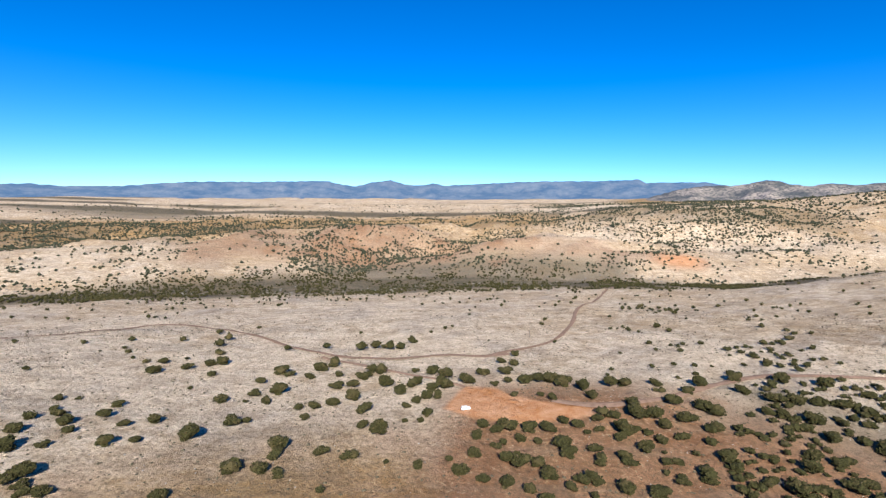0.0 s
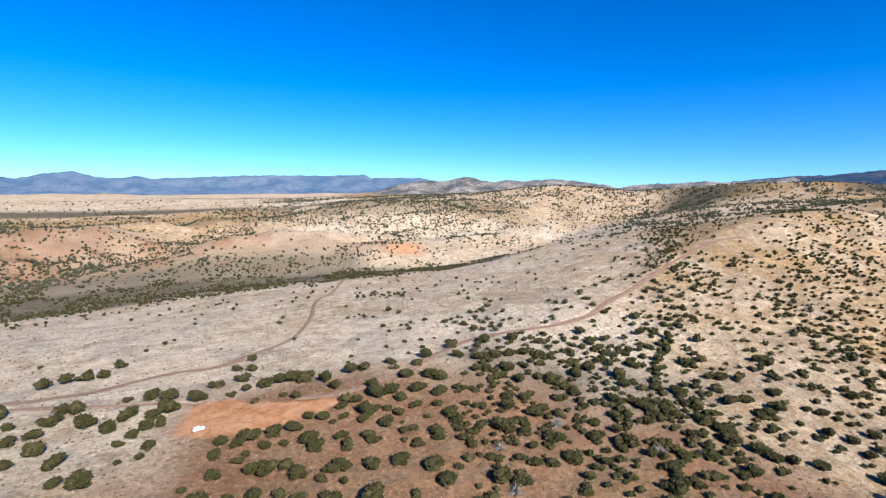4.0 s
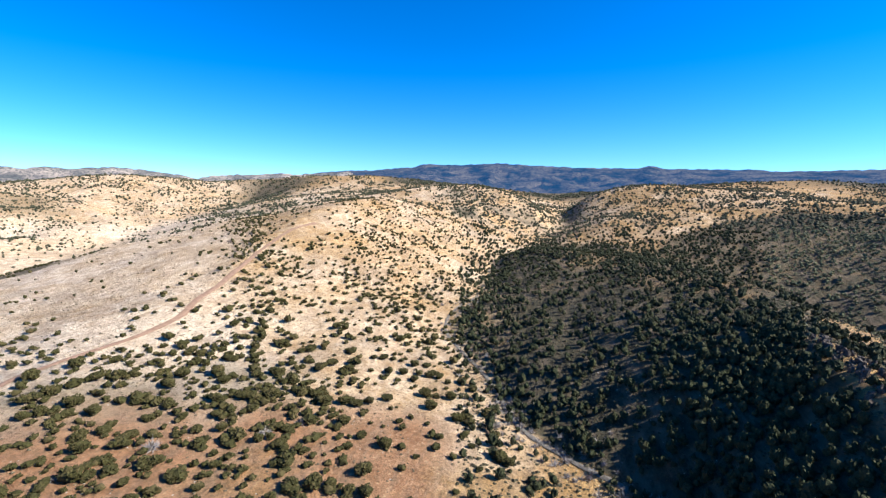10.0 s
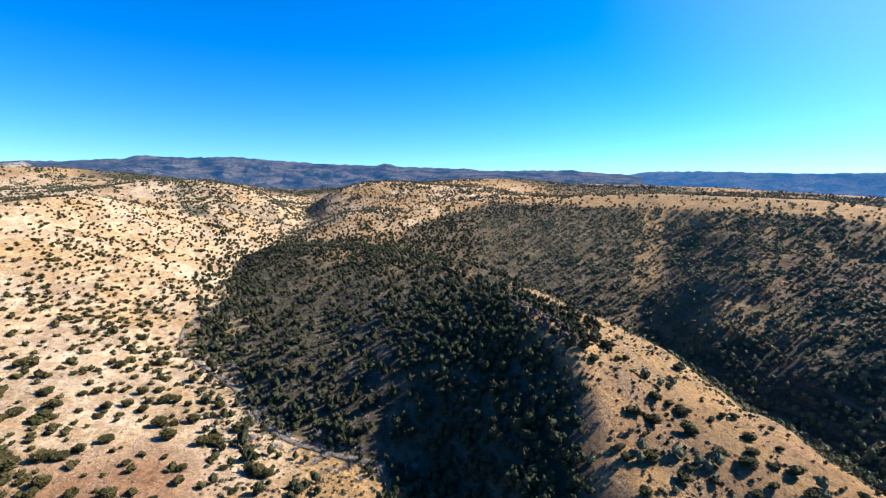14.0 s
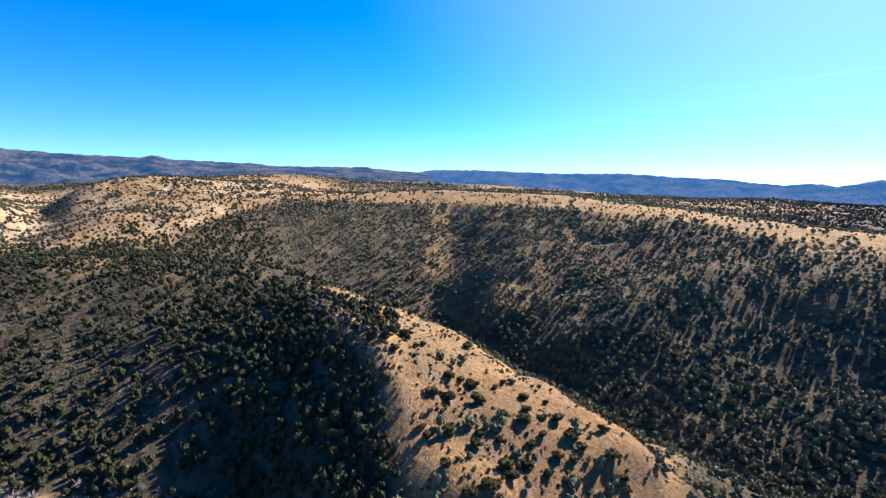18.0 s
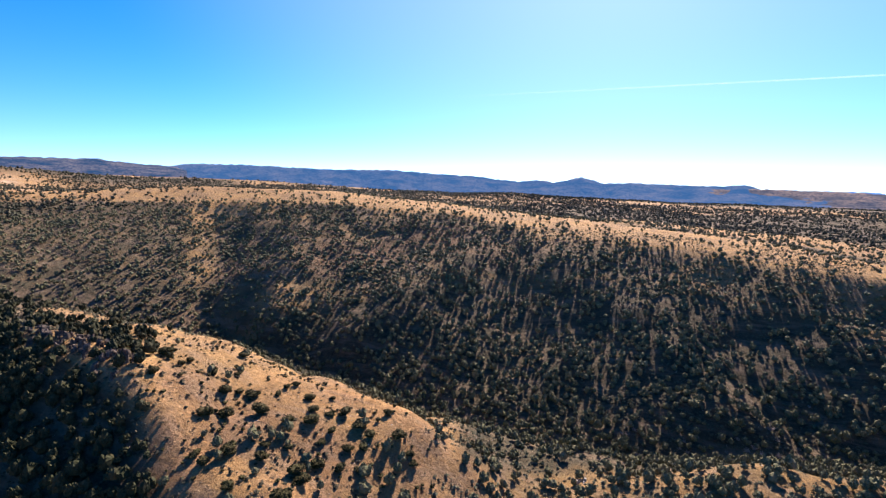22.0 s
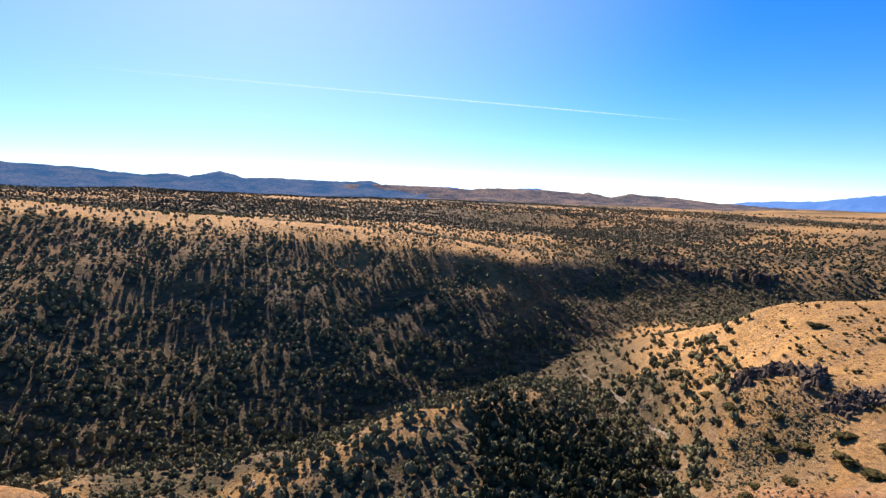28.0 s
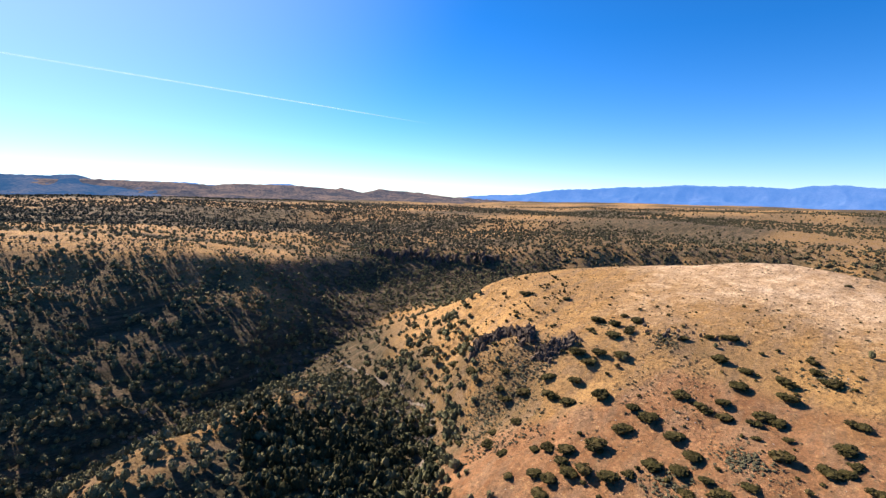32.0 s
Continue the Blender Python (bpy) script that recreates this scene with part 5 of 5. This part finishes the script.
# low dry shrubs, stones and grey leafless trees
for name, label, a0, a1, r0, r1, n, lo, hi, kinds, mat in (
        ("dry_shrubs", "ankle-high dry shrubs and dead grass clumps", -50, 290, 150, 520, 32000, 0.5, 1.8, FAR_CROWNS, SHRUB),
        ("dry_shrubs", "low dry shrubs on the farther slopes", -50, 290, 500, 1300, 18000, 0.9, 2.6, FAR_CROWNS, SHRUB),
        ("loose_stones", "pale loose stones strewn over the slopes", -50, 290, 150, 420, 7000, 0.25, 0.9, FAR_CROWNS, STONE)):
    x, y = sampled(n, a0, a1, r0, r1)
    keep = (within_area(CLEARING, x, y) < 0.5) & (near_road(x, y, 3.0) < 0.5) & (lattice(x, y, 40.0, 61) + rng.uniform(-0.9, 0.9, n) > -0.2)
    x, y = x[keep], y[keep]
    w, h = sizes(len(x), lo, hi, 0.5, 0.9)
    scatter(name, label, kinds, np.stack([x, y, w, h], -1), mat)

# grey sage below the rocks of the dome, and small bushes over its flank
for name, label, a0, a1, r0, r1, n, lo, hi, kinds, mat in (
        ("sage_scrub", "low grey-green scrub matted below the dark rocks", 230, 240, 215, 298, 900, 0.8, 2.2, FAST_CROWNS, SAGE),
        ("sage_scrub", "low grey scrub in a dry hollow of the dome", 249, 257, 225, 300, 260, 0.7, 1.8, FAST_CROWNS, SAGE),
        ("small_bushes", "small olive bushes dotting the dome's flank", 224, 242, 280, 450, 380, 1.6, 4.5, FAST_CROWNS, JUNIPER),
        ("small_bushes", "small olive bushes spread over the spur", 124, 158, 150, 320, 420, 1.2, 3.4, FAST_CROWNS, JUNIPER),
        ("small_bushes", "small olive bushes over the golden grass", 240, 275, 170, 400, 320, 1.2, 3.8, FAST_CROWNS, JUNIPER)):
    x, y = sampled(n, a0, a1, r0, r1)
    keep = lattice(x, y, 22.0, 63) + rng.uniform(-0.7, 0.7, n) > -0.15
    x, y = x[keep], y[keep]
    w, h = sizes(len(x), lo, hi, 0.55, 0.85)
    scatter(name, label, kinds, np.stack([x, y, w, h], -1), mat)

# mats of grey sage on the dome: heading, metres out, half their width
x, y = [], []
for a, d, wide, n in ((252.9, 296, 8, 150), (261, 205, 9, 190), (254, 189, 8, 160), (236.6, 270, 13, 380), (233, 258, 11, 260), (267, 285, 9, 120), (246, 318, 8, 60)):
    q = polar(a, d)
    x.append(q.x + rng.normal(0, wide * 0.6, n))
    y.append(q.y + rng.normal(0, wide * 0.6, n))
x, y = np.concatenate(x), np.concatenate(y)
w, h = sizes(len(x), 0.8, 2.3, 0.4, 0.7)
scatter("sage_mats", "low matted grey-green sage in patches on the dome", FAST_CROWNS, np.stack([x, y, w, h], -1), SAGE)

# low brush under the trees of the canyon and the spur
# the first sector lies in shade, which its brush colour carries
for a0, a1, r0, r1, n, mat in ((80, 125, 180, 620, 14000, SHADE_BRUSH), (156, 228, 150, 380, 9000, SAGE), (112, 216, 320, 660, 26000, SAGE), (122, 158, 140, 330, 1100, SHADE_BRUSH)):
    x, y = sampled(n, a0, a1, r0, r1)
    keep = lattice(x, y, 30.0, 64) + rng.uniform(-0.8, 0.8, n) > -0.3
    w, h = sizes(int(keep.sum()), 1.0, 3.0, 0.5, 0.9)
    scatter("underbrush", "low brush under the canyon trees", FAR_CROWNS, np.stack([x[keep], y[keep], w, h], -1), mat)

gx, gy = [], []
for line, i0, i1, n, spread in (("east_creek", 1, 6, 150, 9), ("east_creek", 10, 13, 50, 8), ("canyon", 6, 13, 170, 12), ("north_creek", 1, 5, 160, 22)):
    p = np.array([polar(*q) for q in LINES[line]])[i0:i1 + 1]
    u = rng.uniform(0, len(p) - 1, n)
    i = np.minimum(u.astype(int), len(p) - 2)
    q = p[i] + (p[i + 1] - p[i]) * (u - i)[:, None]
    gx.append(q[:, 0] + rng.normal(0, spread, n))
    gy.append(q[:, 1] + rng.normal(0, spread, n))
gx, gy = np.concatenate(gx), np.concatenate(gy)
w, h = sizes(len(gx), 4, 8, 0.9, 1.3)
scatter("bare_trees", "grey leafless trees lining the dry creek beds", THIN_TWIGS, np.stack([gx, gy, w, h], -1), BARE)


# ---- tracks and creek beds, laid on the ground ----


def smooth_line(pts, step=6.0):
    """A rounded line through the points, with even steps."""
    p = np.array([q[:2] for q in pts])
    out = []
    for i in range(len(p) - 1):
        a, b, c, d = p[max(i - 1, 0)], p[i], p[i + 1], p[min(i + 2, len(p) - 1)]
        n = max(2, int(np.linalg.norm(c - b) / step))
        for t in np.arange(n) / n:
            out.append(0.5 * (2 * b + (c - a) * t + (2 * a - 5 * b + 4 * c - d) * t * t + (3 * b - a - 3 * c + d) * t ** 3))
    out.append(p[-1])
    return np.array(out)


def build_strip(name, label, pts, wide, mat, lift=0.8, category="track"):
    """A strip of bare ground with wheel ruts, five strands wide, that follows the lie of the land."""
    p = smooth_line(pts)
    d = np.gradient(p, axis=0)
    d /= np.linalg.norm(d, axis=1)[:, None]
    side = np.stack([d[:, 1], -d[:, 0]], -1)
    strands = np.array([-0.5, -0.3, -0.1, 0.1, 0.3, 0.5])
    ww = wide * (1 + 0.25 * lattice(p[:, 0], p[:, 1], 14.0, 77))
    x = p[:, 0, None] + side[:, 0, None] * strands * ww[:, None]
    y = p[:, 1, None] + side[:, 1, None] * strands * ww[:, None]
    dip = np.array([-0.25, -0.06, 0.02, 0.02, -0.06, -0.25])
    z = height(x, y) + lift + dip
    k = len(strands)
    i = np.arange(len(p) - 1)[:, None] * k
    j = np.arange(k - 1)[None, :]
    f = np.stack([i + j, i + j + 1, i + k + j + 1, i + k + j], -1).reshape(-1, 4)
    ob = sheet(name, np.stack([x, y, z], -1).reshape(-1, 3), f, mat)
    return tagged(ob, label, category, kind="structure")


build_strip("road_ridge", "rutted red-brown dirt road along the ridge", [polar(a, r) for a, r in RIDGE_ROAD], 5.0, TRACK)
build_strip("road_west", "faint two-rut dirt track in dry grass", [polar(a, r) for a, r in WEST_TRACK], 4.0, TRACK)
build_strip("road_north", "narrow dirt track winding to the creek", [polar(a, r) for a, r in NORTH_TRACK], 3.6, TRACK)
build_strip("road_clay", "worn red-brown track into the clearing", [polar(a, r) for a, r in CLAY_TRACK], 3.2, TRACK, 0.4)
build_strip("creek_bed", "dry pale gravel creek bed", [polar(a, r) for a, r, z in LINES["east_creek"][1:]], 2.8, SAND, 0.7, "creek bed")

# ---- the parked car in the clearing ----


def box(bm, x0, x1, y0, y1, z0, z1, taper=0.0, bevel=0.05):
    """A rounded block; taper draws its top in along its length."""
    r = bmesh.ops.create_cube(bm, size=1.0)
    for v in r["verts"]:
        top = v.co.z > 0
        s = taper if top else 0.0
        v.co = (x0 + s if v.co.x < 0 else x1 - s, (y0 if v.co.y < 0 else y1) * (0.92 if top and taper else 1), z1 if top else z0)
    es = list({e for v in r["verts"] for e in v.link_edges})
    bmesh.ops.bevel(bm, geom=es, offset=bevel, segments=2, affect="EDGES")
    return bm


def wheel(bm, x, y, r, w):
    bmesh.ops.create_cone(bm, cap_ends=True, segments=18, radius1=r, radius2=r, depth=w, matrix=Matrix.Translation((x, y, r)) @ Matrix.Rotation(math.pi / 2, 4, "X"))
    return bm


def build_car():
    x, y, _ = polar(2.9, 227)
    zc = float(height(np.array([x]), np.array([y]))[0])
    car = new("parked_car")
    car.matrix_world = Matrix.LocRotScale((x, y, zc + 0.05), Euler((0, 0, radians(12))), None)
    tagged(car, "white four-door off-road car parked on red clay", "car")
    body = part("body", box(bmesh.new(), -2.4, 2.4, -0.95, 0.95, 0.42, 1.12, 0.06, 0.12), PAINT, car, "white painted body")
    part("bonnet", box(bmesh.new(), 1.0, 2.28, -0.82, 0.82, 1.1, 1.2, 0.08, 0.04), PAINT, body)
    cabin = part("cabin", box(bmesh.new(), -2.2, 1.1, -0.86, 0.86, 1.1, 1.82, 0.42, 0.08), PAINT, car, "white cabin roof")
    part("windscreen", box(bmesh.new(), 0.78, 1.02, -0.7, 0.7, 1.2, 1.7, 0.1, 0.02), GLASS, cabin)
    part("rear_window", box(bmesh.new(), -2.12, -1.88, -0.68, 0.68, 1.2, 1.68, 0.1, 0.02), GLASS, cabin)
    for sy in (-1, 1):
        for x0, x1 in ((-1.75, -1.0), (-0.92, -0.1), (-0.02, 0.7)):
            a, b = sorted((sy * 0.80, sy * 0.885))
            part("side_window", box(bmesh.new(), x0, x1, a, b, 1.2, 1.62, 0.06, 0.02), GLASS, cabin)
        for wx in (-1.5, 1.5):
            tyre = part("tyre", wheel(bmesh.new(), wx, sy * 0.82, 0.38, 0.26), RUBBER, car)
            part("rim", wheel(bmesh.new(), wx, sy * 0.9, 0.38, 0.12), METAL, tyre).scale = (1, 1, 1)
        part("headlight", box(bmesh.new(), 2.34, 2.43, *sorted((sy * 0.55, sy * 0.85)), 0.8, 0.98, 0, 0.02), LENS, car)
        part("tail_light", box(bmesh.new(), -2.43, -2.34, *sorted((sy * 0.7, sy * 0.88)), 0.75, 1.05, 0, 0.02), TAIL, car)
    part("front_bumper", box(bmesh.new(), 2.3, 2.52, -0.9, 0.9, 0.4, 0.62, 0, 0.05), RUBBER, car, "dark front bumper")
    part("rear_bumper", box(bmesh.new(), -2.52, -2.3, -0.9, 0.9, 0.4, 0.62, 0, 0.05), RUBBER, car, "dark rear bumper")


build_car()

# ---- the lone timber pole on the grass flat ----


def build_pole():
    x, y, _ = polar(10.43, 382)
    z = float(height(np.array([x]), np.array([y]))[0])
    ob = new("utility_pole")
    ob.matrix_world = Matrix.LocRotScale((x, y, z), Euler((0, 0, 0.5)), None)
    tagged(ob, "tall weathered timber utility pole standing in dry grass", "pole")
    bm = bmesh.new()
    bmesh.ops.create_cone(bm, cap_ends=True, segments=10, radius1=0.22, radius2=0.14, depth=12.6, matrix=Matrix.Translation((0, 0, 6.1)))
    part("shaft", bm, TIMBER, ob)
    arm = part("crossarm", box(bmesh.new(), -1.2, 1.2, 0.12, 0.26, 11.5, 11.7, 0, 0.02), TIMBER, ob)
    for k in (-1.05, -0.5, 0.5, 1.05):
        bm = bmesh.new()
        bmesh.ops.create_cone(bm, cap_ends=True, segments=8, radius1=0.07, radius2=0.04, depth=0.22, matrix=Matrix.Translation((k, 0.19, 11.8)))
        part("insulator", bm, CERAMIC, arm)


build_pole()

# ---- rock outcrops ----


def boulder_data(seed, tall):
    """A broken basalt column, five or six-sided, with a slanting top and knocked-off corners."""
    g = np.random.RandomState(seed)
    bm = bmesh.new()
    bmesh.ops.create_cone(bm, cap_ends=True, segments=5 + seed % 2, radius1=0.5, radius2=0.36, depth=1.0)
    bmesh.ops.subdivide_edges(bm, edges=bm.edges[:], cuts=1, use_grid_fill=True)
    slant = g.uniform(-0.5, 0.5, 2)
    for v in bm.verts:
        if v.co.z > 0.3:
            v.co.z += v.co.x * slant[0] + v.co.y * slant[1] - g.uniform(0, 0.14)
        v.co.x *= g.uniform(0.82, 1.12)
        v.co.y *= g.uniform(0.82, 1.12)
        v.co.z *= tall
    me = bpy.data.meshes.new("boulder")
    bm.to_mesh(me)
    bm.free()
    me.materials.append(ROCK)
    return me


BOULDERS = [boulder_data(s, t) for s, t in ((1, 1.0), (2, 1.5), (3, 1.2), (4, 1.8), (5, 0.9), (6, 1.4))]


def build_outcrop(label, line, count, spread, lo, hi, deep=0.0):
    g = np.random.RandomState(count)
    p = np.array([polar(*q)[:2] for q in line])
    mid = p.mean(0)
    base = float(height(mid[:1], mid[1:])[0])
    ob = new("rock_outcrop")
    ob.location = (mid[0], mid[1], base)
    tagged(ob, label, "rocks", "rock outcrops")
    for k in range(count):
        u = g.uniform(0, len(p) - 1.001)
        i = int(u)
        q = p[i] + (p[i + 1] - p[i]) * (u - i) + g.normal(0, spread, 2)
        q = q * (1 - g.uniform(0, deep) / np.hypot(*q))
        s = g.uniform(lo, hi)
        z = float(height(q[:1], q[1:])[0])
        b = new("boulder", BOULDERS[g.randint(6)])
        b.parent = ob
        b.matrix_local = Matrix.LocRotScale((q[0] - mid[0], q[1] - mid[1], z + 0.06 * s - base), Euler((g.uniform(-0.25, 0.25), g.uniform(-0.25, 0.25), g.uniform(0, 6.28))), (s, s, s))


build_outcrop("dark broken basalt ledge above green scrub", [(231.3, 305), (234, 312), (236.5, 310), (238.0, 300)], 260, 2.4, 2.0, 5.0, 13.0)
build_outcrop("dark jagged basalt knuckle in dry grass", [(238.8, 280), (241, 284), (243, 292)], 120, 2.2, 1.6, 4.2, 8.0)
build_outcrop("grey rocky rim on the spur crest", [(117, 330), (119.5, 292), (121.5, 271), (124, 248)], 80, 4.0, 1.5, 4.5)
build_outcrop("scattered pale-grey rocks on the dome shoulder", [(250, 305), (254, 312), (257, 300)], 30, 8.0, 1.0, 3.0)
build_outcrop("dark rimrock ledge at the top of the far canyon wall", [(219, 890), (223, 930), (228, 960), (233, 985)], 60, 8.0, 8.0, 18.0)

PALE = [b.copy() for b in BOULDERS[:3]]
for b in PALE:
    b.materials.clear()
    b.materials.append(STONE)


def build_pale_rocks(az, r):
    g = np.random.RandomState(5)
    x, y, _ = polar(az, r)
    z = float(height(np.array([x]), np.array([y]))[0])
    ob = new("rock_pile")
    ob.location = (x, y, z)
    tagged(ob, "small pile of whitish rocks among dark bushes", "rocks")
    for k in range(7):
        s = g.uniform(0.8, 2.0)
        b = new("boulder", PALE[k % 3])
        b.parent = ob
        b.matrix_local = Matrix.LocRotScale((g.normal(0, 1.4), g.normal(0, 1.2), 0.2 * s), Euler((0, 0, g.uniform(0, 6))), (s, s, s))


build_pale_rocks(175.7, 230)

# ---- a vapour trail high in the south ----


def build_trail():
    m = bpy.data.materials.new("vapour")
    m.use_nodes = True
    nt = m.node_tree
    b = nt.nodes["Principled BSDF"]
    b.inputs["Base Color"].default_value = (0.9, 0.9, 0.9, 1)
    # an even white glow stands in for sunlight scattered by the vapour
    b.inputs["Emission Color"].default_value = (1, 1, 1, 1)
    b.inputs["Emission Strength"].default_value = 0.6
    fade = nt.nodes.new("ShaderNodeAttribute")
    fade.attribute_name = "thickness"
    n = noise_node(nt, place_of(nt), 60.0, 4.0, 0.6)
    nt.links.new(maths(nt, "MULTIPLY", fade.outputs["Fac"], n), b.inputs["Alpha"])
    a, c = polar(158, 4650, 900), polar(225.5, 4650, 735)
    a.z, c.z = 112 + 4650 * math.tan(radians(10.4)), 112 + 4650 * math.tan(radians(7.45))
    k, strands = 120, np.array([-1.0, -0.5, 0, 0.5, 1.0])
    v, t = [], []
    for i in range(k):
        u = i / (k - 1)
        q = a.lerp(c, u)
        for s in strands:
            v.append((q.x, q.y, q.z + s * (9 - 3 * u)))
            t.append((1 - abs(s)) * min(1, 1.2 * u, 5 * (1 - u)) * 0.5)
    n5 = len(strands)
    i = np.arange(k - 1)[:, None] * n5
    j = np.arange(n5 - 1)[None, :]
    f = np.stack([i + j, i + j + 1, i + n5 + j + 1, i + n5 + j], -1).reshape(-1, 4)
    ob = sheet("vapour_trail", v, f, m)
    att = ob.data.attributes.new("thickness", "FLOAT", "POINT")
    att.data.foreach_set("value", np.array(t, np.float32))
    ob.visible_shadow = False
    tagged(ob, "thin white vapour trail across the pale sky", "vapour trail", kind="structure")


build_trail()
